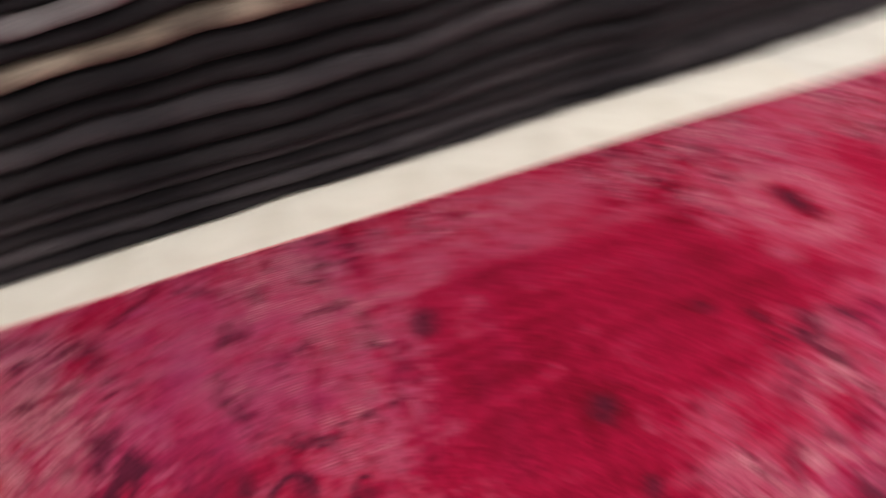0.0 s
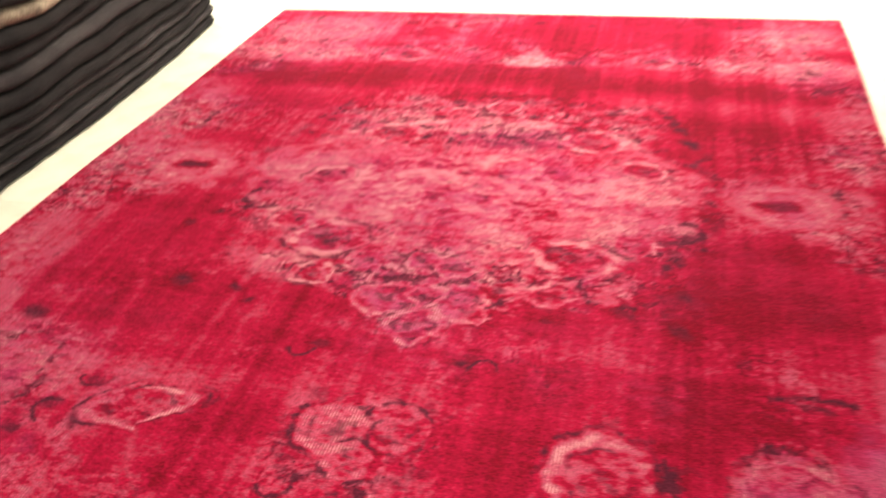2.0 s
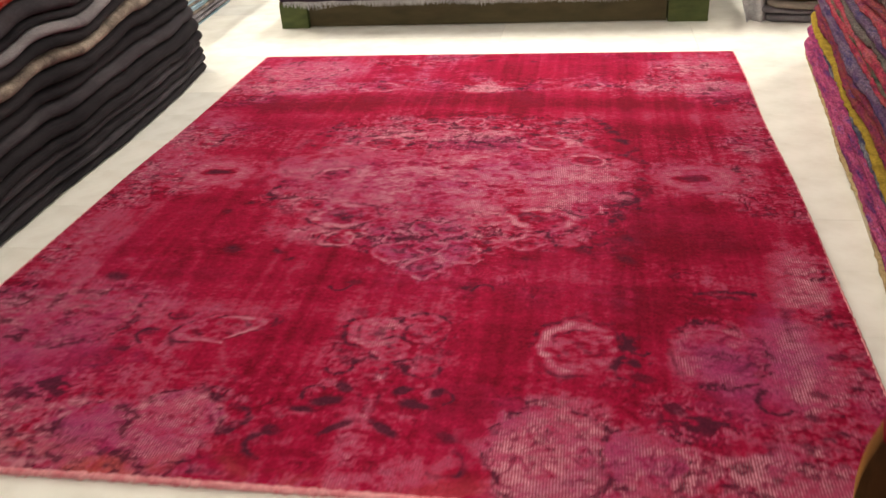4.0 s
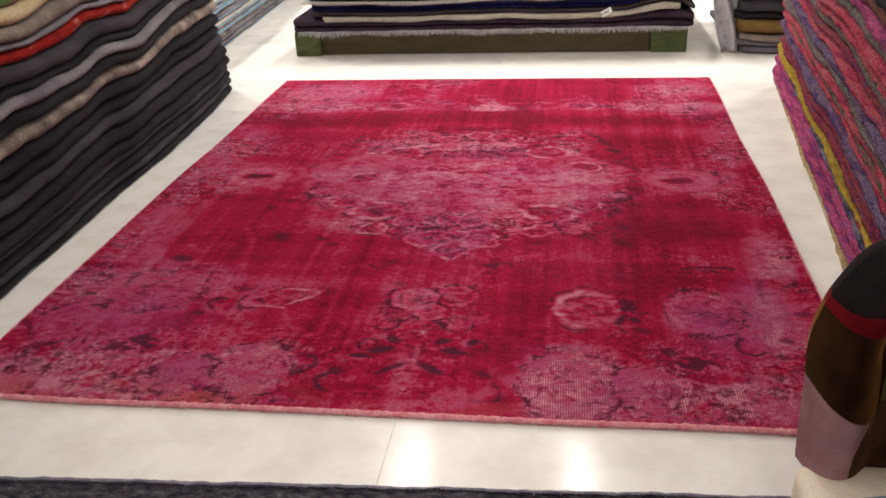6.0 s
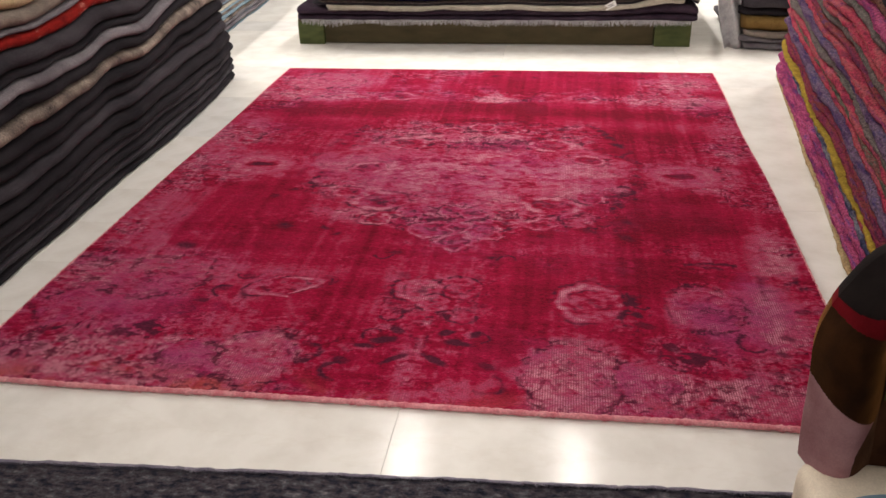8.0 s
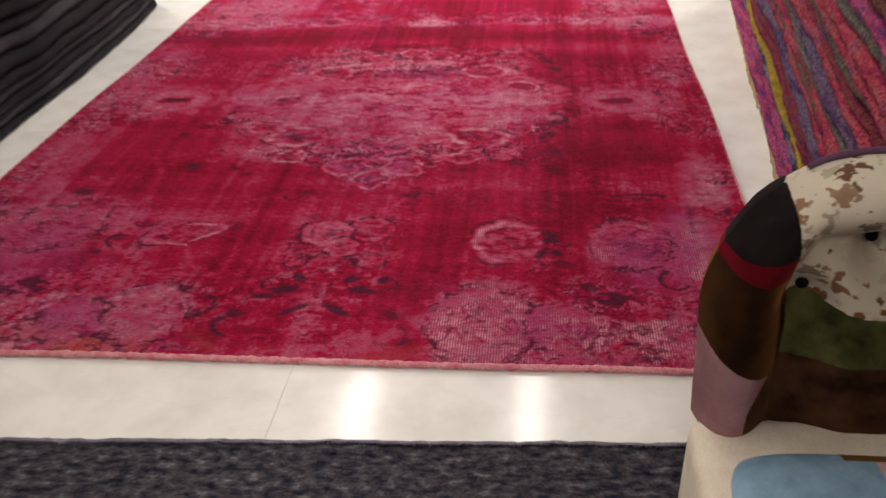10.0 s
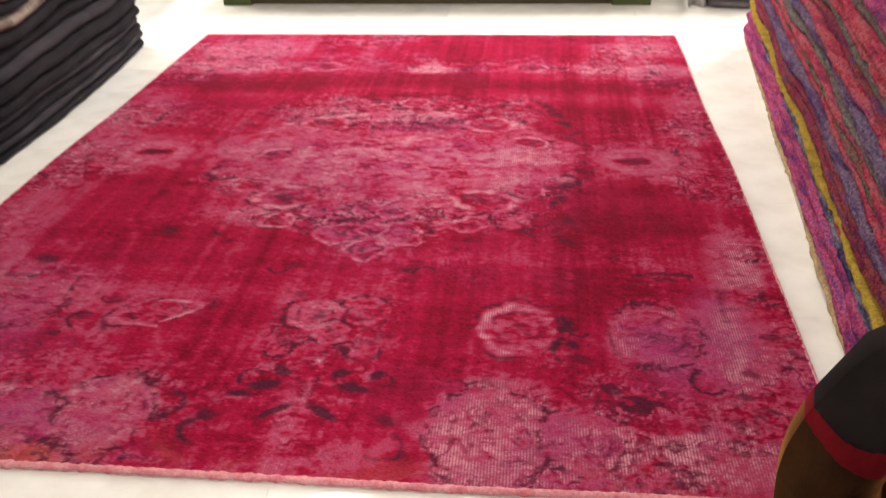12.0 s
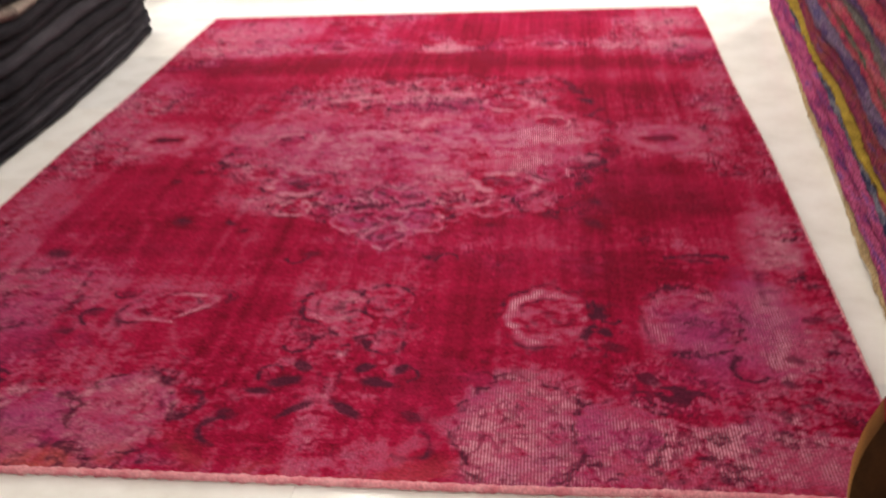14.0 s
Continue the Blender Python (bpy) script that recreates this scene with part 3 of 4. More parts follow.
    for cx, cy, rx, ry, s, mauve in DISCS:
        d = oval(x + 0.7 * (wx - x), y + 0.7 * (wy - y), cx, cy, rx, ry) + 0.16 * (hf - 0.5)
        inside = 1 - smooth(0.90, 1.06, d + 0.3 * rag)
        tone = s + 0.24 * (hf - 0.5) + 0.22 * (vhf - 0.5) + 0.12 * (flake - 0.5)
        wear = wear * (1 - 0.8 * inside) + 0.8 * inside * tone
        ink = ink * (1 - 0.75 * inside) + 0.62 * line_ring(d, 1.08, 0.06) * (0.2 + 0.8 * broken) + 0.34 * inside * flake * smooth(0.55, 0.7, mid) + 0.42 * inside * dark * broken
        wear = wear + inside * (0.16 * light - 0.12 * dark) * broken
        inner = oval(wx, wy, cx + 0.30 * rx, cy - 0.15 * ry, rx * 0.45, ry * 0.45)
        wear = wear - 0.18 * inside * line_ring(inner, 0.8, 0.25) * broken
        bloom = np.maximum(bloom, mauve * inside)
    # the violet head is a pale open ring
    d = oval(wx, wy, 0.985, 1.240, 0.135, 0.140)
    wear = wear + 0.16 * line_ring(d, 0.84, 0.10) * smooth(1.08, 0.98, wx) - 0.14 * (1 - smooth(0.3, 0.7, oval(wx, wy, 1.06, 1.19, 0.14, 0.10)))
    # large dark blooms with ragged petals in the near corners
    for cx, cy in ((0.925, 0.948), (-0.890, 0.955)):
        d = oval(wx, wy, cx, cy, 0.150, 0.085) + 0.3 * (hf - 0.5)
        ang = np.arctan2((wy - cy) / 0.085, (wx - cx) / 0.150) + 2.5 * (f1 - 0.5)
        inside = 1 - smooth(0.8, 1.1, d)
        rays = np.sin(5 * ang + 1) + 1.6 * (hf - 0.5)
        wear = wear * (1 - 0.75 * inside) + inside * (0.20 + 0.36 * smooth(0.1, 0.7, rays) * smooth(0.35, 0.6, d))
        ink = ink * (1 - 0.6 * inside) + inside * 0.70 * smooth(0.0, 0.7, -rays) * smooth(0.3, 0.5, d) * (0.3 + 0.7 * broken)
        ink = np.maximum(ink, 0.95 * (1 - smooth(0.30, 0.55, oval(wx, wy, cx, cy - 0.01, 0.12, 0.075) + 0.5 * (hf - 0.5))))
        side = 1 if cx > 0 else -1
        ink = np.maximum(ink, 0.9 * (1 - smooth(0.5, 1.2, oval(wx, wy, cx - 0.085, cy + 0.045 * side, 0.042, 0.024, -0.7 * side) + rag)))
    for cx, cy, r in BUDS + BUDS_B:
        d = oval(wx, wy, cx, cy, r * 1.05, r * 0.70, 0.5 * math.sin(40 * cx)) + 0.9 * rag
        ink = np.maximum(ink, 0.95 * (1 - smooth(0.35, 1.2, d)) * (0.6 + 0.4 * hf))
        wear = wear - 0.10 * (1 - smooth(0.8, 1.8, d))
    # oval palmettes at both sides of the medallion
    for cx, cy in ((-0.995, 2.425), (1.040, 2.425)):
        d = oval(wx, wy, cx, cy, 0.185, 0.150) + 0.12 * (hf - 0.5)
        inside = 1 - smooth(0.80, 1.12, d)
        wear = wear * (1 - 0.8 * inside) + 0.8 * inside * (0.50 + 0.22 * (hf - 0.5) + 0.2 * (vhf - 0.5)) + 0.26 * line_ring(d, 0.66, 0.11) * (0.5 + 0.5 * gaps) - 0.14 * line_ring(d, 0.95, 0.07)
        ink = ink * (1 - 0.85 * inside)
        core = oval(wx, wy, cx + (0.0 if cx < 0 else -0.02), cy, 0.080, 0.038) + 0.4 * (f1 - 0.5)
        wear = wear - 0.40 * (1 - smooth(0.8, 1.2, core))
        ink = np.maximum(ink, (0.90 if cx < 0 else 0.62) * (1 - smooth(0.45, 1.0, core)))
    for cx, cy, r, start in HOOKS:
        d = np.hypot(wx - cx, (wy - cy) * 1.1) / r
        ang = np.mod(np.arctan2(wy - cy, wx - cx) - start, 2 * math.pi)
        ink = ink + 1.0 * line_ring(d, 1.0, 0.17) * (ang < 3.5) * (0.6 + 0.4 * broken)
    # stem, pale star, and pairs of dark leaves below the palmette
    sx = np.abs(ux - 0.045)
    star = np.clip(1 - (np.hypot(ux - 0.05, (uy - 1.055) * 0.8) / (0.010 + 0.022 * np.abs(np.cos(2.5 * np.arctan2(uy - 1.055, ux - 0.05))))), 0, 1)
    wear += 0.40 * smooth(0.0, 0.4, star)
    stem = np.exp(-(sx / 0.009) ** 2) * smooth(0.86, 0.90, y) * (1 - smooth(1.04, 1.08, y))
    wear += 0.35 * stem * broken
    ink += 0.3 * np.exp(-((sx - 0.014) / 0.006) ** 2) * smooth(0.86, 0.90, y) * (1 - smooth(1.10, 1.16, y)) * broken
    for cx, cy, rx, ry, turn in ((0.160, 0.950, 0.062, 0.020, -0.25), (-0.085, 0.945, 0.062, 0.022, 0.15), (0.105, 0.850, 0.060, 0.017, -0.65), (-0.030, 0.845, 0.066, 0.017, 0.62),
                                 (0.115, 1.000, 0.035, 0.018, 0.5), (-0.045, 1.010, 0.040, 0.022, -0.5), (0.215, 1.005, 0.03, 0.022, 0.6), (-0.14, 0.91, 0.05, 0.014, -0.1)):
        d = oval(ux, uy, cx, cy, rx, ry * 1.05, turn) + 0.8 * rag
        ink = np.maximum(ink, 1.0 - smooth(0.5, 1.2, d))
    mesh = np.maximum(blot(-0.085, 1.005, 0.060, 0.040), blot(0.185, 1.015, 0.045, 0.040))
    wear += 0.26 * mesh * flake
    # bare warp showing in a column under the stem and beside it
    for cx, cy, rx, ry, s in ((0.03, 0.75, 0.050, 0.14, 0.34), (0.28, 0.80, 0.070, 0.10, 0.30), (-0.20, 0.80, 0.055, 0.10, 0.26), (0.19, 0.70, 0.10, 0.05, 0.28), (1.20, 1.28, 0.06, 0.22, 0.28), (1.05, 0.80, 0.10, 0.08, 0.26)):
        wear += s * blot(cx, cy, rx, ry, 0.5) * (0.4 + 0.6 * clump)
    for cx in (0.29, -0.19):
        ink += 0.30 * blot(cx, 0.815, 0.055, 0.07, 0.4) * (0.4 + 0.6 * clump)
    # moustache-shaped dark figure, and dark diagonal sprays beside the medallion
    bar = np.abs(wy - 1.575 + 1.6 * (wx - 1.05) ** 2)
    ink += 0.8 * np.exp(-(bar / 0.012) ** 2) * (np.abs(wx - 1.05) < 0.10) * (0.45 + 0.55 * broken) + 0.5 * blot(1.05, 1.545, 0.09, 0.03) * flake
    for sgn, amt in ((1, 0.80), (-1, 0.40)):
        line = (wx - CX) * sgn - (0.76 - 0.42 * np.abs(wy - 2.72))
        ink += amt * np.exp(-(line / 0.024) ** 2) * smooth(2.60, 2.70, wy) * (1 - smooth(3.05, 3.14, wy)) * (0.3 + 0.7 * broken)
        line = (wx - CX) * sgn - (0.72 - 0.25 * np.abs(wy - 2.25))
        ink += 0.6 * amt * np.exp(-(line / 0.03) ** 2) * smooth(1.88, 1.95, wy) * (1 - smooth(2.2, 2.3, wy)) * flake
    crest = np.abs(ux - 0.06) / 0.11 + np.abs(uy - 3.52) / 0.24 + 0.4 * rag
    wear += 0.34 * (1 - smooth(0.7, 1.05, crest)) * (y > 3.50)
    # dark crown above the centre of the medallion, the crest's own point
    ink += 0.26 * blot(0.12, 2.79, 0.15, 0.10) * (0.4 + 0.6 * clump)
    wear -= 0.16 * blot(0.12, 2.79, 0.15, 0.10)
    ink += 0.45 * line_ring(mx, 1.17, 0.014) * smooth(0.48, 0.6, fbm(x * 6, y * 11, 231, 2)) * broken
    violet = 0.30 * smooth(0.5, 0.66, fbm(x * 3.2 + 3, y * 3.2, 251, 3)) * (0.1 + dens) * (0.4 + 0.8 * hf)
    for cx, cy, rx, ry, s in ((1.06, 1.15, 0.18, 0.17, 0.55), (-1.05, 1.10, 0.28, 0.22, 0.5), (0.12, 2.78, 0.22, 0.10, 0.4), (1.18, 1.28, 0.10, 0.18, 0.7), (-0.68, 0.78, 0.12, 0.10, 0.7), (-0.30, 2.40, 0.4, 0.2, 0.3)):
        violet = np.maximum(violet, s * blot(cx, cy, rx, ry, 0.5) * (0.15 + 0.85 * fbm(x * 11, y * 13, 261, 2)))
    violet = np.maximum(violet, 0.8 * bloom * smooth(0.30, 0.70, fbm(x * 9, y * 9, 281, 2)))
    ends = smooth(0.80, 0.66, y) * fbm(x * 4, y * 14, 271, 3)
    rust = smooth(0.80, 0.66, y) * smooth(-0.1, -0.5, x) * 0.40 * smooth(0.35, 0.6, mid) + 0.2 * smooth(0.74, 0.64, y) * smooth(0.5, 0.62, mid)
    return np.clip(wear + 0.16 * ends, 0, 1), np.clip(ink, 0, 1), np.clip(violet, 0, 1), np.clip(rust, 0, 1)


def large_rug():
    t = thing("area_rug", (0, 2.43, 0), "large worn crimson overdyed rug with faded floral medallion on marble", "rug")
    nx, ny = 760, 968
    gx, gy = np.meshgrid(np.linspace(-RX, RX, nx), np.linspace(RY0, RY1, ny))
    wear, ink, violet, rust = drawing(gx, gy)
    # the edges run slightly uneven
    side = 0.006 * (lattice(gy * 1.3, gy * 0 + 4, 301) - 0.5) * 2 - 0.002
    px = gx * (1 + side * smooth(0.7, 1.4, np.abs(gx)))
    px = px - 0.042 * smooth(0.6, 1.4, gx) * ((RY1 - gy) / 3.0) ** 1.4 + 0.010 * smooth(0.8, 1.4, gx)
    py = gy + 0.020 * gx / 2.8 * (1 - smooth(RY0, RY0 + 0.5, gy)) + 0.010 * (lattice(gx * 2.2 + 9, gx * 0, 311) - 0.5) * (1 - smooth(RY0, RY0 + 0.3, gy))
    pz = 0.001 + 0.004 * (fbm(gx * 1.6, gy * 1.6, 321, 2) - 0.5) + 0.0016 * (0.5 - wear) + 0.0014 * (fbm(gx * 50, gy * 80, 331, 2) - 0.5)
    pos = np.stack([px, py - 2.43, pz], -1).reshape(-1, 3)
    idx = np.arange(nx * ny).reshape(ny, nx)
    quads = np.stack([idx[:-1, :-1], idx[:-1, 1:], idx[1:, 1:], idx[1:, :-1]], -1).reshape(-1, 4)
    rim = np.concatenate([idx[0, :], idx[1:, -1], idx[-1, -2::-1], idx[-2:0:-1, 0]])
    low = pos[rim].copy()
    low[:, 2] = FLOOR_Z
    base = len(pos)
    n = len(rim)
    k = np.arange(n)
    skirt = np.stack([rim[k], base + k, base + (k + 1) % n, rim[(k + 1) % n]], -1)
    allpos, allquads = np.concatenate([pos, low]), np.concatenate([quads, skirt])
    me = bpy.data.meshes.new("pile_field")
    me.vertices.add(len(allpos))
    me.vertices.foreach_set("co", allpos.astype(np.float32).ravel())
    me.loops.add(allquads.size)
    me.loops.foreach_set("vertex_index", allquads.astype(np.int32).ravel())
    me.polygons.add(len(allquads))
    me.polygons.foreach_set("loop_start", np.arange(0, allquads.size, 4, dtype=np.int32))
    me.polygons.foreach_set("use_smooth", np.ones(len(allquads), dtype=bool))
    me.update()
    col = np.ones((len(allpos), 4), dtype=np.float32)
    masks = np.stack([wear, ink, violet, rust], -1).reshape(-1, 4)
    col[:base], col[base:] = masks, masks[rim]
    at = me.color_attributes.new("drawing", "FLOAT_COLOR", "POINT")
    at.data.foreach_set("color", col.ravel())
    me.materials.append(PILE)
    ob = new("pile_field", me)
    ob.parent = t

    def cord(name, pts, r, mat, label, seed):
        verts, faces = [], []
        ring = 7
        for i, p in enumerate(pts):
            rr = r * (1 + 0.40 * wob(i * 0.35, seed) + 0.35 * wob(i * 1.7, seed + 5))
            for j in range(ring):
                a = 2 * math.pi * j / ring
                off = Vector((0, math.cos(a) * rr * 1.15, math.sin(a) * rr * 0.75)) if abs(pts[1][0] - pts[0][0]) > abs(pts[1][1] - pts[0][1]) else Vector((math.cos(a) * rr, 0, math.sin(a) * rr * 0.75))
                verts.append(Vector(p) + off)
        for i in range(len(pts) - 1):
            for j in range(ring):
                faces.append((i * ring + j, i * ring + (j + 1) % ring, (i + 1) * ring + (j + 1) % ring, (i + 1) * ring + j))
        mesh_part(name, verts, faces, mat, t, label)

    ry = [RY0 - 2.43 - 0.006 + float(py[0, i] - RY0) for i in range(0, nx, 2)]
    cord("end_binding", [(float(px[0, i]), ry[i // 2], -0.001) for i in range(0, nx, 2)], 0.0095, BINDING, "thick rose-pink corded end binding", 3)
    cord("end_binding", [(float(px[-1, i]), RY1 - 2.43 + 0.002, -0.003) for i in range(0, nx, 2)], 0.006, BINDING, "rose-pink corded end binding", 8)
    for c in (0, -1):
        cord("side_binding", [(float(px[i, c]), float(py[i, c]) - 2.43, -0.002) for i in range(0, ny, 2)], 0.0055, BINDING, "thin rose side binding", 12 + c)
    return t


large_rug()


def foreground_rug():
    t = thing("grey_rug", (0, -1.2, 0), "charcoal distressed pile rug lying flat on marble", "rug")
    x0, x1, y0 = -2.3, 1.35, -3.2
    nx, ny = 150, 140
    verts, faces = [], []
    for j in range(ny):
        for i in range(nx):
            x = x0 + (x1 - x0) * i / (nx - 1)
            top = 0.318 + 0.050 * x + 0.006 * wob(x * 6, 2) + 0.004 * wob(x * 23, 5)
            y = y0 + (top - y0) * (j / (ny - 1)) ** 0.6
            z = 0.004 + 0.004 * wob(x * 3, y * 3) + 0.0025 * wob(x * 40, y * 40)
            verts.append((x, y + 1.2, z))
    for j in range(ny - 1):
        for i in range(nx - 1):
            a = j * nx + i
            faces.append((a, a + 1, a + nx + 1, a + nx))
    rim = [(ny - 1) * nx + i for i in range(nx)]
    base = len(verts)
    for i in rim:
        v = verts[i]
        verts.append((v[0], v[1] + 0.004, FLOOR_Z))
    for i in range(nx - 1):
        faces.append((rim[i + 1], rim[i], base + i, base + i + 1))
    mesh_part("pile_field", verts, faces, GREYPILE, t)
    v2, f2 = [], []
    rnd = random.Random(4)
    for k in range(2200):
        x = x0 + (x1 - x0) * rnd.random()
        top = 0.318 + 0.050 * x + 0.006 * wob(x * 6, 2) + 0.004 * wob(x * 23, 5) + 1.2
        l, w, h = rnd.uniform(0.002, 0.009), rnd.uniform(0.003, 0.007), rnd.uniform(0.002, 0.010)
        s = rnd.uniform(-0.008, 0.008)
        n = len(v2)
        v2 += [(x - w, top - 0.012, 0.002), (x + w, top - 0.012, 0.002), (x + s, top + l, FLOOR_Z + h), (x, top - 0.01, 0.012)]
        f2 += [(n, n + 1, n + 2), (n, n + 2, n + 3), (n + 1, n + 3, n + 2)]
    v3, f3 = [], []
    for i in range(401):
        x = x0 + (x1 - x0) * i / 400
        top = 0.318 + 0.050 * x + 0.006 * wob(x * 6, 2) + 0.004 * wob(x * 23, 5) + 1.2
        for j in range(6):
            a = math.pi * j / 3
            r = 0.0065 * (1 + 0.3 * wob(x * 60, 3) + 0.2 * wob(x * 190, 7))
            v3.append((x, top + 0.002 + r * math.cos(a), 0.001 + r * math.sin(a)))
    for i in range(400):
        for j in range(6):
            f3.append((i * 6 + j, i * 6 + (j + 1) % 6, i * 6 + 6 + (j + 1) % 6, i * 6 + 6 + j))
    mesh_part("edge_cord", v3, f3, GREYEDGE, t, "grey-lilac overcast edge")
    e = mesh_part("frayed_edge", v2, f2, GREYEDGE, t, "pale grey-lilac frayed edge tufts", False)
    tagged(e, kind="stuff")


foreground_rug()


# ---- stacks of folded rugs ----
def folded_rug(name, mat, label, group, face, warp, z0, z1, s0, s1, depth, out, seed, swell=0.014, plies=1, steps=150, end_round=0.10, fuzz=0.003, category="folded rug"):
    """One rug folded towards the aisle. face(s): the fold's line on the floor plan and its outward normal; warp(s, z): the height of a level."""
    rnd = random.Random(seed)
    push = rnd.uniform(-swell, swell)
    sa, sb = s0 + rnd.uniform(-0.04, 0.04), s1 + rnd.uniform(-0.05, 0.04)
    prof = []
    per = 7
    for p in range(plies):
        lo, hi = p / plies, (p + 1) / plies
        for q in range(per):
            a = -math.pi / 2 + math.pi * q / (per - 1)
            prof.append((math.cos(a), (lo + hi) / 2 + (hi - lo) / 2 * math.sin(a), p))
    n = len(prof) + 2
    verts, faces = [], []
    for i in range(steps + 1):
        f = i / steps
        s = sa + (sb - sa) * f
        p, nrm = face(s)
        lo, hi = warp(s, z0), warp(s, z1)
        th = hi - lo
        edge = min(s - sa, sb - s)
        back = 0.0
        if edge < end_round:
            back = end_round * (1 - math.sqrt(max(0.0, 1 - (1 - edge / end_round) ** 2))) * 0.8
        nose = min(0.060, 0.95 * th)
        reach = out + push + 0.014 * wob(s * 1.7, seed * 1.3) + 0.006 * wob(s * 6, seed * 2.1) - back
        row = []
        for c, v, ply in prof:
            ply_push = 0.010 * wob(s * 2.3, seed * 0.7 + ply * 4.1)
            sink = 0.004 * wob(s * 9, seed + v) + fuzz * wob(s * 31, seed + v * 3)
            row.append((p + nrm * (reach + ply_push + fuzz * wob(s * 27, seed * 3 + v * 2) - nose * (1 - c))).to_3d() + Vector((0, 0, lo + th * v + sink)))
        verts.append((p - nrm * depth).to_3d() + Vector((0, 0, lo + 0.001)))
        verts += row
        verts.append((p - nrm * depth).to_3d() + Vector((0, 0, hi - 0.001)))
    for i in range(steps):
        for j in range(n):
            k = (j + 1) % n
            faces.append((i * n + j, i * n + k, (i + 1) * n + k, (i + 1) * n + j))
    faces.append(tuple(range(n - 1, -1, -1)))
    faces.append(tuple(steps * n + j for j in range(n)))
    origin = Vector(verts[0])
    ob = mesh_part(name, [Vector(v) - origin for v in verts], faces, mat)
    ob.location = origin
    return tagged(ob, label, category, group)


def stack(group, layers, face, warp, s0, s1, depth, out_at, seed, **kw):
    z = 0.0
    for k, (mat, th, label) in enumerate(layers):
        folded_rug("folded_rug", mat, label, group, face, warp, z, z + th, s0, s1, depth, out_at(z), seed + k * 7, **kw)
        z += th
    return z


def west_face(s):
    x = -1.552 - 0.030 * (s - 1.1) - 0.06 * max(0.0, s - 3.0) ** 2
    return Vector((x, s)), Vector((1, 0.03)).normalized()


def west_warp(s, z):
    lift = 1 + 0.085 * (max(0.6, min(s, 4.1)) - 1.5) * (1 - 0.3 * min(1.0, max(0.0, z - 0.3) / 0.5))
    sway = 0.055 * wob(s * 1.6 + 2, z * 1.1, 3) + 0.030 * wob(s * 3.7, z * 2.5, 8)
    return FLOOR_Z + z * lift + sway * min(1.0, z / 0.35)


DK = "charcoal wool rug folded in a tall stack"
west_layers = [(CHARCOAL, 0.042, DK), (SLATE, 0.040, DK), (CHARCOAL, 0.040, DK), (SLATE, 0.044, DK), (CHARCOAL, 0.038, DK), (CHARCOAL, 0.066, DK), (SLATE, 0.060, DK),
               (CHARCOAL, 0.058, DK), (CHARCOAL, 0.060, DK), (OATMEAL, 0.064, "mottled oatmeal wool rug folded in a tall stack"),
               (CHARCOAL, 0.052, DK), (DOVE, 0.050, "dove grey wool rug folded in a tall stack"), (CHARCOAL, 0.036, DK),
               (SLATE, 0.072, "slate grey wool rug folded in a tall stack"), (SCARLET, 0.060, "scarlet flecked wool rug folded in a tall stack"),
               (DOVE, 0.024, "thin dove grey rug folded in a tall stack"), (TAUPE, 0.068, "taupe wool rug folded in a tall stack"),
               (SAND, 0.070, "sand yellow and pink rug folded in a tall stack"), (LEAF, 0.070, "green and rose rug folded in a tall stack"), (DOVE, 0.05, "dove grey wool rug folded in a tall stack")]
stack("rug stack beside the aisle", west_layers, west_face, west_warp, -0.6, 4.02, 1.2, lambda z: -0.10 * z * z, 100)


def east_face(s):
    return Vector((1.484 + 0.110 * (s - 1.517), s)), Vector((-1, 0.113)).normalized()


def east_warp(s, z):
    sway = 0.030 * wob(s * 1.3 + 7, z * 1.1, 13) + 0.016 * wob(s * 3.1, z * 2.5, 18)
    return FLOOR_Z + 0.030 + z * (1 + 0.03 * (s - 2)) + sway * min(1.0, z / 0.3)


SS = "recycled silk rug folded in a colourful stack"
east_layers = [(BURLAP, 0.030, "tan jute-edged rug folded under a colourful stack"), (MAGENTA, 0.080, "magenta " + SS), (MAGENTA, 0.052, "magenta and violet " + SS), (INDIGO, 0.028, "indigo and grey " + SS), (CORAL, 0.016, "coral red " + SS),
               (MUSTARD, 0.017, "mustard yellow wool rug folded in a colourful stack"), (MAROON, 0.050, "maroon and rust " + SS), (MAROON, 0.034, "maroon and rust " + SS),
               (PLUM, 0.066, "plum and blue " + SS), (CORAL, 0.030, "coral red " + SS), (SAGE, 0.032, "sage green " + SS), (CORAL, 0.036, "coral red " + SS),
               (PEWTER, 0.034, "warm grey wool rug folded in a colourful stack"), (PLUM, 0.054, "plum and blue " + SS), (CORAL, 0.036, "coral red " + SS), (MAROON, 0.034, "maroon and rust " + SS),
               (PEWTER, 0.050, "warm grey wool rug folded in a colourful stack"), (CORAL, 0.040, "coral red " + SS), (CORAL, 0.044, "coral red " + SS),
               (PEWTER, 0.040, "warm grey wool rug folded in a colourful stack"), (MAGENTA, 0.040, "magenta " + SS), (RUST, 0.05, "rust brown wool rug folded in a colourful stack"), (CHARCOAL, 0.06, "charcoal wool rug folded in a colourful stack")]
stack("colourful rug stack beside the aisle", east_layers, east_face, east_warp, -0.4, 4.05, 1.3, lambda z: 0.004 if z < 0.02 else 0.008 if z < 0.155 else 0.045 * z - 0.016, 400, end_round=0.07, fuzz=0.009, swell=0.010)


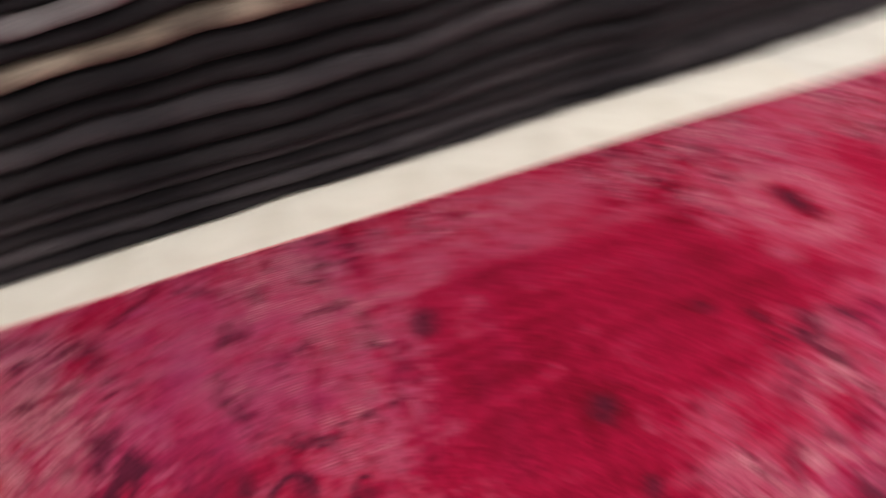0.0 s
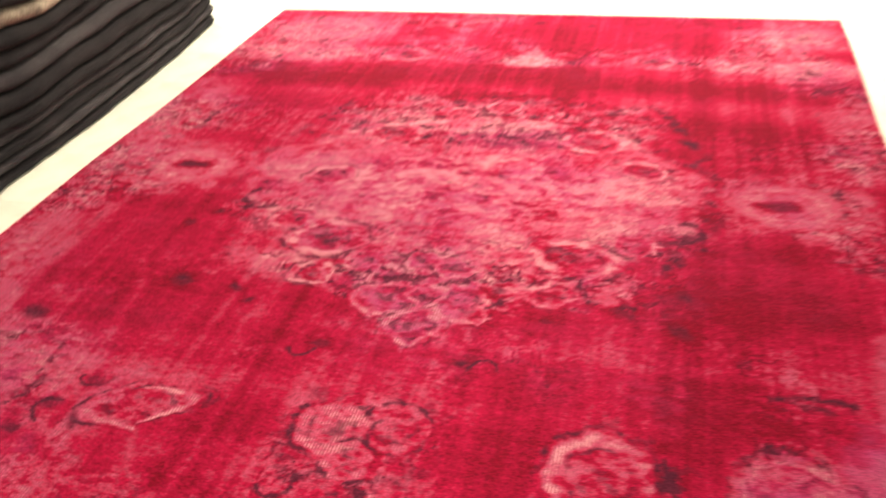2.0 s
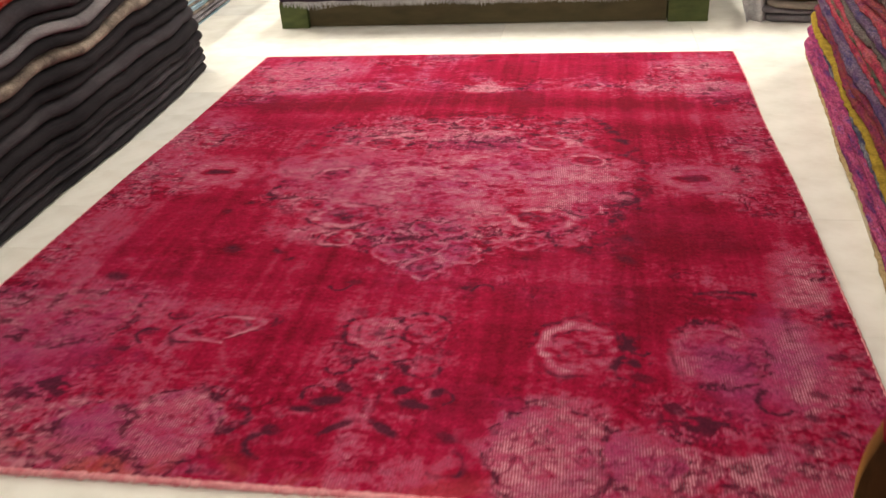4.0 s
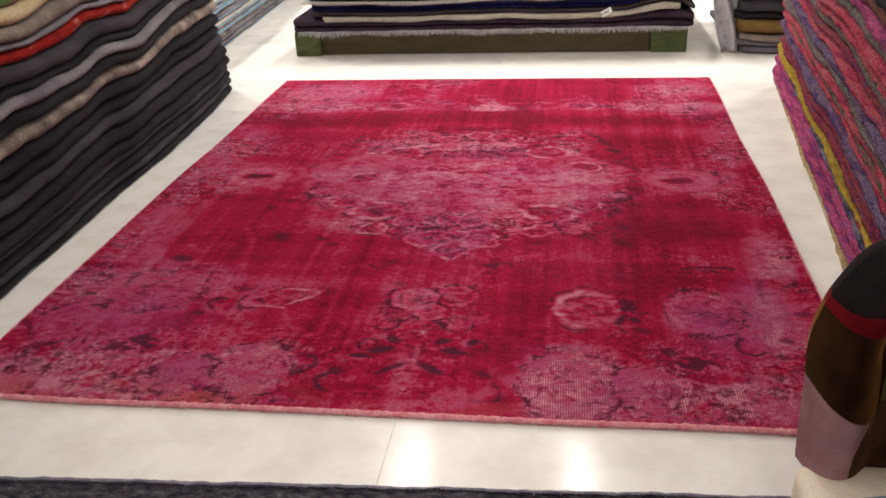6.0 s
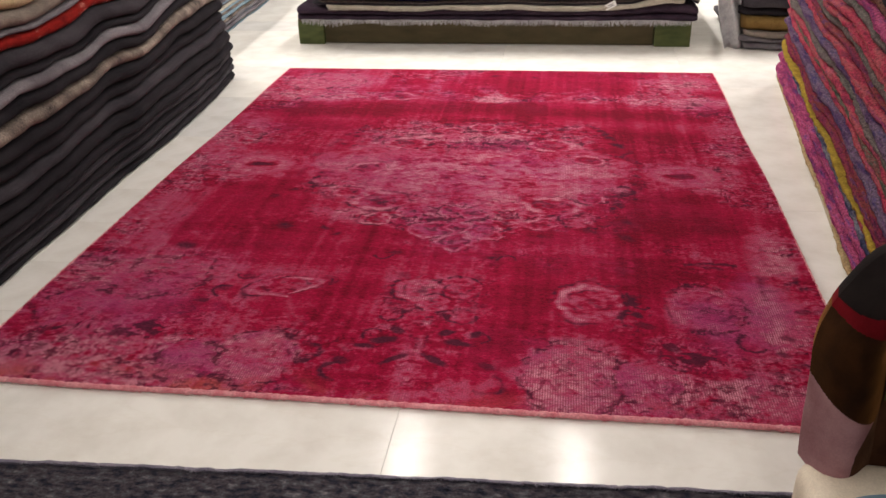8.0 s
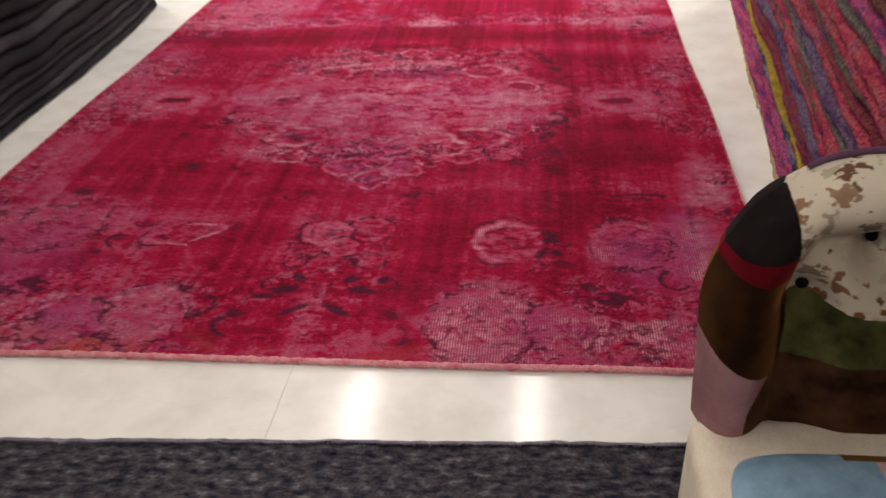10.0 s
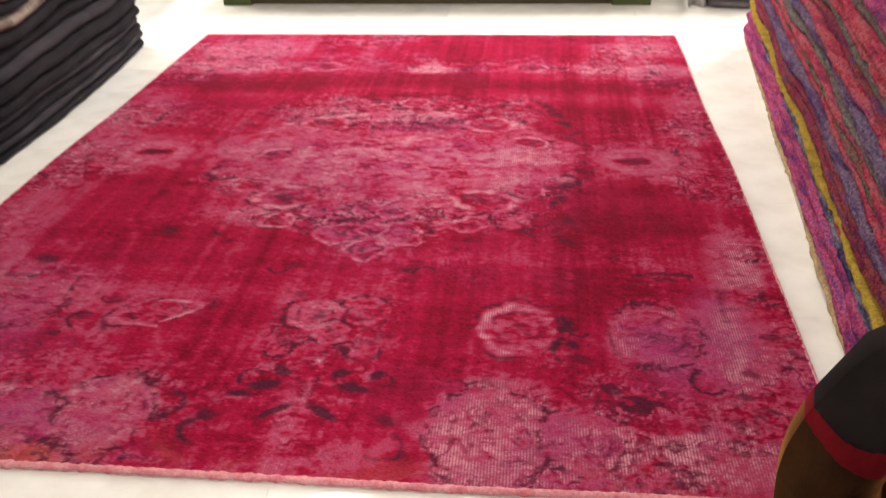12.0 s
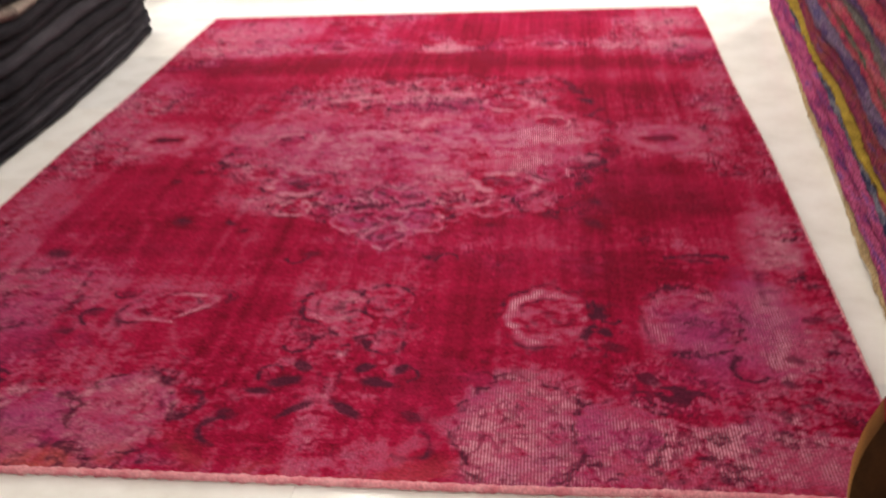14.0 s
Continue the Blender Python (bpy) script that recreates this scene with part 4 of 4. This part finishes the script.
def low_pallet():
    t = thing("pallet", (1.6, 1.8, FLOOR_Z), "pale low wooden pallet under a colourful rug stack", "pallet")
    for k in range(3):
        off = 0.07 + 0.5 * k
        for s in (-0.3, 0.62, 1.54, 2.46, 3.38):
            bm = box_bm((-0.05, -0.38, 0), (0.05, 0.38, 0.030), 0.004)
            ob = part("runner", bm, PLYWOOD, t)
            p, nrm = east_face(s + 0.42)
            ob.location = Vector(((p - nrm * off).x - 1.6, s + 0.42 - 1.8, 0))
            ob.rotation_euler = (0, 0, -math.atan(0.113))


low_pallet()


def blue_face(s):
    return Vector((-2.235 - 0.072 * (s - 5.1), s)), Vector((1, 0.07)).normalized()


def blue_warp(s, z):
    return FLOOR_Z + z + (0.020 * wob(s * 2, z * 4, 33)) * min(1.0, z / 0.1)


cyc = [(SKY, "pale blue"), (CREAM, "cream"), (DOVE, "dove grey"), (SKY, "pale blue"), (DOVE, "dove grey"), (OATMEAL, "oatmeal"), (SKY, "pale blue"), (SKY, "pale blue"), (OATMEAL, "oatmeal")]
blue_layers = [(cyc[k % 9][0], 0.013 + 0.004 * (k % 3), cyc[k % 9][1] + " flatwoven rug folded in a thin-layered stack") for k in range(32)]
stack("blue rug stack at the back", blue_layers, blue_face, blue_warp, 4.75, 8.6, 1.2, lambda z: -0.3 * z, 700, plies=1, steps=40, swell=0.02)


# ---- platform at the back with flat rugs ----
def platform():
    t = thing("platform", (-0.1, 5.9, FLOOR_Z), "low olive wooden platform with green corner blocks", "platform")
    h = 0.165
    for x in (-1.55, 1.10):
        for y in (4.93, 6.75):
            part("corner_block", box_bm((x + 0.1, y - 5.9, 0), (x + 0.1 + (0.2 if x < 0 else 0.255), y - 5.9 + 0.2, h), 0.006), OLIVE, t, "green painted corner block")
    part("front_board", box_bm((-1.25, 4.965 - 5.9, 0.004), (1.195, 4.99 - 5.9, h - 0.01), 0.004), BOARD, t)
    part("side_board", box_bm((-1.42, 5.14 - 5.9, 0.004), (-1.395, 6.74 - 5.9, h - 0.01), 0.004), BOARD, t)
    part("side_board", box_bm((1.41, 5.14 - 5.9, 0.004), (1.435, 6.74 - 5.9, h - 0.01), 0.004), BOARD, t)
    part("deck", box_bm((-1.45, 4.94 - 5.9, h), (1.455, 6.95 - 5.9, h + 0.02), 0.004), BOARD, t)
    return t


platform()
TOP = FLOOR_Z + 0.186


def back_face(s):
    return Vector((s, 4.93)), Vector((0, -1))


def back_warp(s, z):
    up = 1.25 * smooth(0.9, 1.2, np.float64(s)) - 1.3 * smooth(1.27, 1.43, np.float64(s))
    lift = 0.050 * up * min(1.0, max(0.0, z - 0.06) / 0.04)
    sag = -0.022 * math.exp(-((s + 0.75) / 0.5) ** 2) * min(1.0, z / 0.2)
    return TOP + z + lift + sag + 0.016 * wob(s * 1.6, z * 3, 43) * min(1.0, z / 0.06) + 0.007 * wob(s * 4.5, z * 5, 44) * min(1.0, z / 0.02)


def fringe(ob, s0, s1, level, out, mat, label, length=0.035, count=420, seed=1, drop=1.0):
    """Knotted threads that hang from the front edge of a rug."""
    rnd = random.Random(seed)
    v, f = [], []
    for k in range(count):
        s = s0 + (s1 - s0) * (k + rnd.random()) / count
        z = back_warp(s, level) + 0.008 * wob(s * 5, seed, 8)
        y = 4.93 - out + rnd.uniform(-0.004, 0.004)
        l = length * rnd.uniform(0.55, 1.2) * (1 + 0.45 * wob(s * 3.5, seed, 5))
        w, sl = 0.0016, rnd.uniform(-0.016, 0.016)
        n = len(v)
        v += [(s - w, y, z), (s + w, y, z), (s + sl + w * 0.6, y - 0.010, z - l * drop), (s + sl - w * 0.6, y - 0.010, z - l * drop), (s, y - 0.006, z - l * 0.3 * drop)]
        f += [(n, n + 1, n + 4), (n + 1, n + 2, n + 4), (n + 2, n + 3, n + 4), (n + 3, n, n + 4)]
    o = ob.location
    e = mesh_part("fringe", [(a - o.x, b - o.y, c - o.z) for a, b, c in v], f, mat, ob, label, False)
    return tagged(e, kind="stuff")


BG = "rugs on the platform"
z = 0.0
specs = [(GRAPE, 0.085, -1.52, 1.37, 0.05, "dark purple rug with grey fringe folded on a platform", ASH, 2),
         (CREAM, 0.026, -1.30, 1.29, 0.055, "thin cream rug with curled fringe on a platform", CREAM, 1),
         (SLATE, 0.014, -1.42, 1.38, 0.02, "thin slate rug folded on a platform", None, 1),
         (PEWTER, 0.012, -1.40, 1.40, 0.03, "thin warm grey rug folded on a platform", None, 1),
         (NAVY, 0.060, -1.40, 1.20, -0.02, "navy blue rug folded on a platform", None, 2),
         (GRAPE, 0.016, -1.42, 1.42, -0.02, "dark purple rug with curled end on a platform", None, 1),
         (ASH, 0.016, -1.47, 1.30, 0.055, "pale-edged flat rug on a platform", CREAM, 1),
         (GRAPE, 0.10, -1.44, 1.40, 0.03, "dark purple rug folded on a platform", None, 2),
         (AUBERGINE, 0.09, -1.42, 1.36, 0.02, "dark aubergine rug folded on a platform", None, 2)]
for k, (mat, th, s0, s1, out, label, fr, plies) in enumerate(specs):
    ob = folded_rug("folded_rug", mat, label, BG, back_face, back_warp, z, z + th, s0, s1, 1.6, out, 900 + k * 5, swell=0.008, plies=plies, end_round=0.05)
    if fr:
        fringe(ob, s0 + 0.02, s1 - 0.03, z + 0.012, out + 0.004, fr, "knotted pale cotton fringe", 0.036 if k == 0 else 0.014, 1100 if k == 0 else 2000, 20 + k)
    z += th
tag = thing("price_tag", (0.775, 4.868, TOP + 0.118), "small white paper tag on a folded rug", "tag")
bm = box_bm((-0.04, -0.0015, -0.02), (0.04, 0.0015, 0.022), 0.001)
ob = part("card", bm, PAPER, tag)
ob.rotation_euler = (radians(-25), radians(-28), 0)
for k in range(2):
    bar = part("print_bar", box_bm((-0.018, -0.0028, -0.008 + 0.012 * k), (0.02, -0.0016, -0.004 + 0.012 * k), 0), CHARCOAL, tag)
    bar.rotation_euler = (radians(-25), radians(-28), 0)


# ---- rugs in the far corner ----
def corner_face(s):
    return Vector((s, 4.86 - 0.05 * (s - 1.7))), Vector((0, -1))


def corner_warp(s, z):
    return FLOOR_Z + z + 0.03 * wob(s * 3.2, z * 3, 63) * min(1.0, z / 0.06)


corner_layers = [(DOVE, 0.05, "dove grey rug folded on the floor"), (DOVE, 0.035, "dove grey rug folded on the floor"), (TAUPE, 0.04, "taupe rug folded in a corner stack"),
                 (OCHRE, 0.10, "ochre brown rug folded in a corner stack"), (CHARCOAL, 0.06, "charcoal rug folded in a corner stack"), (SLATE, 0.07, "slate grey rug folded in a corner stack"),
                 (AUBERGINE, 0.08, "dark aubergine rug folded in a corner stack"), (CHARCOAL, 0.10, "charcoal rug folded in a corner stack")]
stack("corner rug stack", corner_layers, corner_face, corner_warp, 1.70, 2.9, 1.1, lambda z: -0.10 * z + 0.02 * math.sin(z * 20), 1200, steps=40, swell=0.02, end_round=0.08)


def draped_rug():
    t = thing("draped_rug", (1.62, 4.95, FLOOR_Z), "grey rug hanging in folds down to the floor", "rug")
    verts, faces = [], []
    nu, nv = 26, 16
    for side in (0, 1):
        for j in range(nv + 1):
            h = 0.72 * j / nv
            for i in range(nu + 1):
                u = i / nu
                x = -0.03 + 0.19 * u - 0.24 * h + 0.012 * wob(u * 3, h * 4, 2)
                y = 0.045 * math.sin(u * 9 + 1.3 * h) - 0.08 + 0.10 * u + 0.16 * h + 0.022 * side + 0.02 * wob(u * 4, h * 5, 7)
                verts.append((x, y, h + 0.008 * math.sin(u * 14) * (1 - j / nv)))
    m = nu + 1
    half = m * (nv + 1)
    for j in range(nv):
        for i in range(nu):
            a = j * m + i
            faces.append((a, a + 1, a + m + 1, a + m))
            faces.append((half + a, half + a + m, half + a + m + 1, half + a + 1))
    for j in range(nv):
        for i in (0, nu):
            a, b = j * m + i, (j + 1) * m + i
            faces.append((a, b, half + b, half + a))
    for i in range(nu):
        for j in (0, nv):
            a = j * m + i
            faces.append((a, half + a, half + a + 1, a + 1))
    bm = bmesh.new()
    vs = [bm.verts.new(v) for v in verts]
    for f in faces:
        bm.faces.new([vs[k] for k in f])
    bmesh.ops.recalc_face_normals(bm, faces=bm.faces[:])
    for f in bm.faces:
        f.smooth = True
    part("cloth", bm, ASH, t)


draped_rug()


# ---- patchwork armchair ----
def cloth(name, a, c, scale=14, fine=260, nap=0.0, nap_tint=(1, 1, 1)):
    m = wool(name, [a, c], scale, contrast=0.4, fine=fine, sheen=nap, fleck_depth=0.25, relief=0.15)
    b = m.node_tree.nodes["Principled BSDF"]
    b.inputs["Sheen Tint"].default_value = (*nap_tint, 1)
    b.inputs["Sheen Roughness"].default_value = 0.35
    return m


def floral_cloth():
    m, nt, b = material("cream_cloth_with_brown_blooms", 0.95, spec=0.1)
    v = nt.nodes.new("ShaderNodeTexVoronoi")
    v.inputs["Scale"].default_value = 21
    tc = nt.nodes.new("ShaderNodeTexCoord")
    n = noise_node(nt, 30, 3)
    warp = mixed(nt, 0.10, tc.outputs["Object"], n.outputs["Color"])
    nt.links.new(warp, v.inputs["Vector"])
    spot = ramp(nt, v.outputs["Distance"], [(0.36, (1, 1, 1)), (0.43, (0, 0, 0))]).outputs[0]
    tone = ramp(nt, v.outputs["Color"], [(0.25, (0.46, 0.40, 0.31)), (0.42, (0.10, 0.055, 0.035)), (0.62, (0.20, 0.075, 0.03)), (0.8, (0.34, 0.30, 0.22))]).outputs[0]
    nt.links.new(mixed(nt, spot, (0.52, 0.45, 0.35), tone), b.inputs["Base Color"])
    f = noise_node(nt, 300, 2)
    bump(nt, b, f.outputs[0], 0.4, 0.002)
    return m


C_BLACK = cloth("black_velvet", (0.007, 0.005, 0.005), (0.016, 0.012, 0.011), 14, 260, 0.02)
C_RED = cloth("deep_red_velvet", (0.07, 0.003, 0.005), (0.13, 0.005, 0.009), 14, 260, 0.2, (0.9, 0.1, 0.12))
C_BROWN = cloth("brown_velvet", (0.008, 0.004, 0.003), (0.034, 0.013, 0.005), 14, 260, 0.45, (0.85, 0.36, 0.10))
C_PINK = cloth("dusty_pink_velvet", (0.27, 0.13, 0.14), (0.38, 0.21, 0.22))
C_CREAM = cloth("cream_linen", (0.66, 0.56, 0.44), (0.78, 0.69, 0.56))
C_GREEN = cloth("moss_green_velvet", (0.020, 0.022, 0.008), (0.10, 0.100, 0.034), 17, 260, 0.25, (0.6, 0.62, 0.25))
C_COCOA = cloth("cocoa_velvet", (0.020, 0.008, 0.005), (0.085, 0.036, 0.018), 16, 260, 0.2, (0.7, 0.36, 0.2))
C_AMBER = cloth("amber_brown_velvet", (0.13, 0.06, 0.012), (0.2, 0.1, 0.025))
C_BLUE = cloth("denim_blue_linen", (0.17, 0.28, 0.38), (0.27, 0.40, 0.50), 18)
C_ROSE = cloth("pale_rose_linen", (0.5, 0.3, 0.28), (0.62, 0.4, 0.37))
C_FLORAL = floral_cloth()
C_PIPING = cloth("plum_piping", (0.08, 0.04, 0.07), (0.12, 0.06, 0.1))


def armchair():
    t = thing("armchair", (1.30, 0.0, FLOOR_Z), "tufted patchwork armchair in velvet and linen beside the rug", "armchair")
    back = new("backrest")
    back.parent = t
    hw, R, zc, ztop = 0.355, 0.25, 0.595, 0.845

    def half(z):
        if z <= zc:
            return hw - 0.012 * (zc - z) / 0.2
        k = min(1.0, (z - zc) / (ztop - zc))
        return hw - R + R * math.sqrt(max(0.0, 1 - k * k))

    tufts = [(-0.185, 0.615), (0.185, 0.615), (0.0, 0.55), (-0.09, 0.70), (0.09, 0.70)]

    def front(x, z):
        d = half(z) - abs(x)
        d = min(d, (ztop - z) * 1.1 + 0.0)
        d = max(d, 0.0)
        roll = math.sin(min(1.0, d / 0.13) * math.pi) if d < 0.13 else 0.0
        y = 0.13 - 0.05 * roll
        if d < 0.03:
            y += 0.05 * (1 - d / 0.03) ** 2
        if d > 0.09:
            y -= 0.055 * smooth(0.13, 0.26, np.float64(d))
        for tx, tz in tufts:
            q = math.hypot(x - tx, z - tz)
            y += 0.055 * math.exp(-(q / 0.035) ** 2)
        y += 0.006 * wob(x * 9, z * 9, 5) + 0.003 * wob(x * 24, z * 24, 9)
        return y - 0.05 * (abs(x) / hw) ** 2

    def patch_of(x, z):
        seam = -0.245 + 0.03 * smooth(0.84, 0.62, np.float64(z)) - 0.05 * smooth(0.50, 0.40, np.float64(z))
        if x < seam:
            if z > 0.705 + 0.07 * (x + 0.36):
                return "black"
            if z > 0.697 - 0.30 * (x + 0.36):
                return "red"
            return "brown" if z > 0.553 - 0.85 * (x + 0.36) + 1.2 * (x + 0.36) ** 2 else "pink"
        if x > 0.215:
            return "pink" if z > 0.7 else ("cocoa" if z > 0.55 else "black")
        if x < -0.03:
            return "floral" if z > 0.61 - 0.1 * (x + 0.2) else ("green" if z > 0.50 else "cocoa")
        if x < 0.11:
            return "black" if z > 0.64 else ("amber" if z > 0.515 else "cocoa")
        return "amber" if z > 0.66 else ("floral" if z > 0.54 else "green")

    mats = {"black": C_BLACK, "red": C_RED, "brown": C_BROWN, "pink": C_PINK, "floral": C_FLORAL, "green": C_GREEN, "cocoa": C_COCOA, "amber": C_AMBER}
    words = {"black": "black velvet patch", "red": "deep red velvet patch", "brown": "brown velvet patch", "pink": "dusty pink velvet patch", "floral": "cream patch with brown blooms",
             "green": "moss green velvet patch", "cocoa": "cocoa velvet patch", "amber": "amber brown velvet patch"}
    nu, nv = 400, 290
    grid = []
    for j in range(nv + 1):
        f = j / nv
        z = 0.34 + (ztop - 0.34) * math.sin(f * math.pi / 2) ** 0.9
        w = max(0.02, half(z))
        row = []
        for i in range(nu + 1):
            u = -math.cos(math.pi * i / nu) * 0.35 + (2 * i / nu - 1) * 0.65
            row.append((u * w, front(u * w, z), z))
        grid.append(row)
    def pieces(groups):
        out = []
        for kind, quads in sorted(groups.items()):
            left = set(quads)
            while left:
                todo, found = [left.pop()], []
                while todo:
                    q = todo.pop()
                    found.append(q)
                    for n in ((q[0] + 1, q[1]), (q[0] - 1, q[1]), (q[0], q[1] + 1), (q[0], q[1] - 1)):
                        if n in left:
                            left.remove(n)
                            todo.append(n)
                out.append((kind, sorted(found)))
        return out

    cells = {}
    for j in range(nv):
        for i in range(nu):
            cx = (grid[j][i][0] + grid[j][i + 1][0] + grid[j + 1][i][0] + grid[j + 1][i + 1][0]) / 4
            cz = (grid[j][i][2] + grid[j + 1][i][2]) / 2
            cells.setdefault(patch_of(cx, cz), []).append((j, i))
    for kind, quads in pieces(cells):
        index, verts, faces = {}, [], []

        def at(j, i):
            if (j, i) not in index:
                index[(j, i)] = len(verts)
                verts.append(grid[j][i])
            return index[(j, i)]

        for j, i in quads:
            faces.append((at(j, i), at(j, i + 1), at(j + 1, i + 1), at(j + 1, i)))
        mesh_part("patch", verts, faces, mats[kind], back, words[kind])
    # rounded outer shell
    rings = 12
    shell = {}
    ring_at = {}
    for j in range(nv + 1):
        z = grid[j][0][2]
        w = max(0.02, half(z))
        for k in range(rings + 1):
            a = math.pi * k / rings
            ring_at[(j, k)] = (-math.cos(a) * w, grid[j][0][1] + math.sin(a) * 0.15 * min(1, (ztop + 0.02 - z) / 0.1), z)
    for j in range(nv):
        z = grid[j][0][2]
        for k in range(rings):
            left = k < rings / 2
            kind = patch_of(-half(z) + 0.004, z) if left else patch_of(half(z) - 0.004, z)
            shell.setdefault(kind, []).append((j, k))
    for kind, quads in pieces(shell):
        index, verts, faces = {}, [], []
        for j, k in quads:
            f = []
            for q in ((j, k), (j + 1, k), (j + 1, k + 1), (j, k + 1)):
                if q not in index:
                    index[q] = len(verts)
                    verts.append(ring_at[q])
                f.append(index[q])
            faces.append(tuple(f))
        mesh_part("shell_patch", verts, faces, mats[kind], back, words[kind])
    # piping along the top edge
    verts, faces = [], []
    pts = []
    for j in range(nv - 60, nv + 1):
        pts.append(Vector(grid[j][0]))
    for j in range(nv, nv - 61, -1):
        pts.append(Vector(grid[j][-1]))
    for p in pts:
        for k in range(6):
            a = 2 * math.pi * k / 6
            verts.append(p + Vector((0, math.cos(a) * 0.006, math.sin(a) * 0.006 + 0.003)))
    for i in range(len(pts) - 1):
        for k in range(6):
            faces.append((i * 6 + k, i * 6 + (k + 1) % 6, (i + 1) * 6 + (k + 1) % 6, (i + 1) * 6 + k))
    mesh_part("piping", verts, faces, C_PIPING, back, "plum piping")
    for tx, tz in tufts:
        bm = bmesh.new()
        bmesh.ops.create_uvsphere(bm, u_segments=10, v_segments=6, radius=0.012)
        for v in bm.verts:
            v.co = Vector((v.co.x, v.co.y * 0.5, v.co.z)) + Vector((tx, front(tx, tz) - 0.004, tz))
        part("button", bm, C_BLACK, back, "black covered button")
    # seat box, cushion and legs
    base = part("seat_base", box_bm((-0.35, -0.55, 0.10), (0.35, 0.12, 0.355), 0.05, 5), C_CREAM, t, "cream linen seat base")
    for p in base.data.polygons:
        p.use_smooth = True
    cush = new("cushion")
    cush.parent = t
    n = 40
    pads = {}
    for j in range(n):
        for i in range(n):
            u, v = (i + 0.5) / n, (j + 0.5) / n
            kind = "amber" if v > 0.93 and u > 0.33 else ("blue" if u < 0.40 and v > 0.35 else ("rose" if u < 0.62 and v > 0.2 else ("cocoa" if v > 0.5 else "green")))
            pads.setdefault(kind, []).append((j, i))
    mats.update(blue=C_BLUE, rose=C_ROSE)
    words.update(blue="denim blue linen patch", rose="pale rose linen patch")

    def pad(j, i):
        u, v = i / n * 2 - 1, j / n * 2 - 1
        k = (1 - abs(u) ** 5) * (1 - abs(v) ** 5)
        r = 1 - 0.10 * (abs(u) * abs(v)) ** 4
        return (u * 0.325 * r, -0.222 + v * 0.255 * r, 0.335 + 0.045 * max(0.0, k) ** 0.5)

    for kind, quads in pieces(pads):
        index, verts, faces = {}, [], []
        for j, i in quads:
            f = []
            for q in ((j, i), (j, i + 1), (j + 1, i + 1), (j + 1, i)):
                if q not in index:
                    index[q] = len(verts)
                    verts.append(pad(*q))
                f.append(index[q])
            faces.append(tuple(f))
        mesh_part("patch", verts, faces, mats[kind], cush, words[kind])
    for x in (-0.31, 0.31):
        for y in (-0.48, 0.06):
            bm = bmesh.new()
            bmesh.ops.create_cone(bm, segments=14, radius1=0.018, radius2=0.028, depth=0.115, cap_ends=True)
            for v in bm.verts:
                v.co += Vector((x, y, 0.0575))
            part("leg", bm, DARKWOOD, t, "dark wooden leg")


armchair()


# ---- marble tiles, last ----
def tiles():
    tx, ty, gap = 1.2, 0.3625, 0.0004
    bm = box_bm((-tx / 2 + gap, -ty / 2 + gap, -0.012), (tx / 2 - gap, ty / 2 - gap, 0.0), 0.0004, 1)
    me = bpy.data.meshes.new("tile")
    bm.to_mesh(me)
    bm.free()
    me.materials.append(MARBLE)
    rnd = random.Random(9)
    for r in range(-4, 22):
        y = 0.65 + ty * (r + 0.5)
        for c in range(-4, 4):
            x = 0.034 + tx * (c + 0.5)
            ob = new("tile", me)
            ob.parent = floor
            ob.location = (x, y, FLOOR_Z + rnd.uniform(-0.0004, 0.0))


tiles()
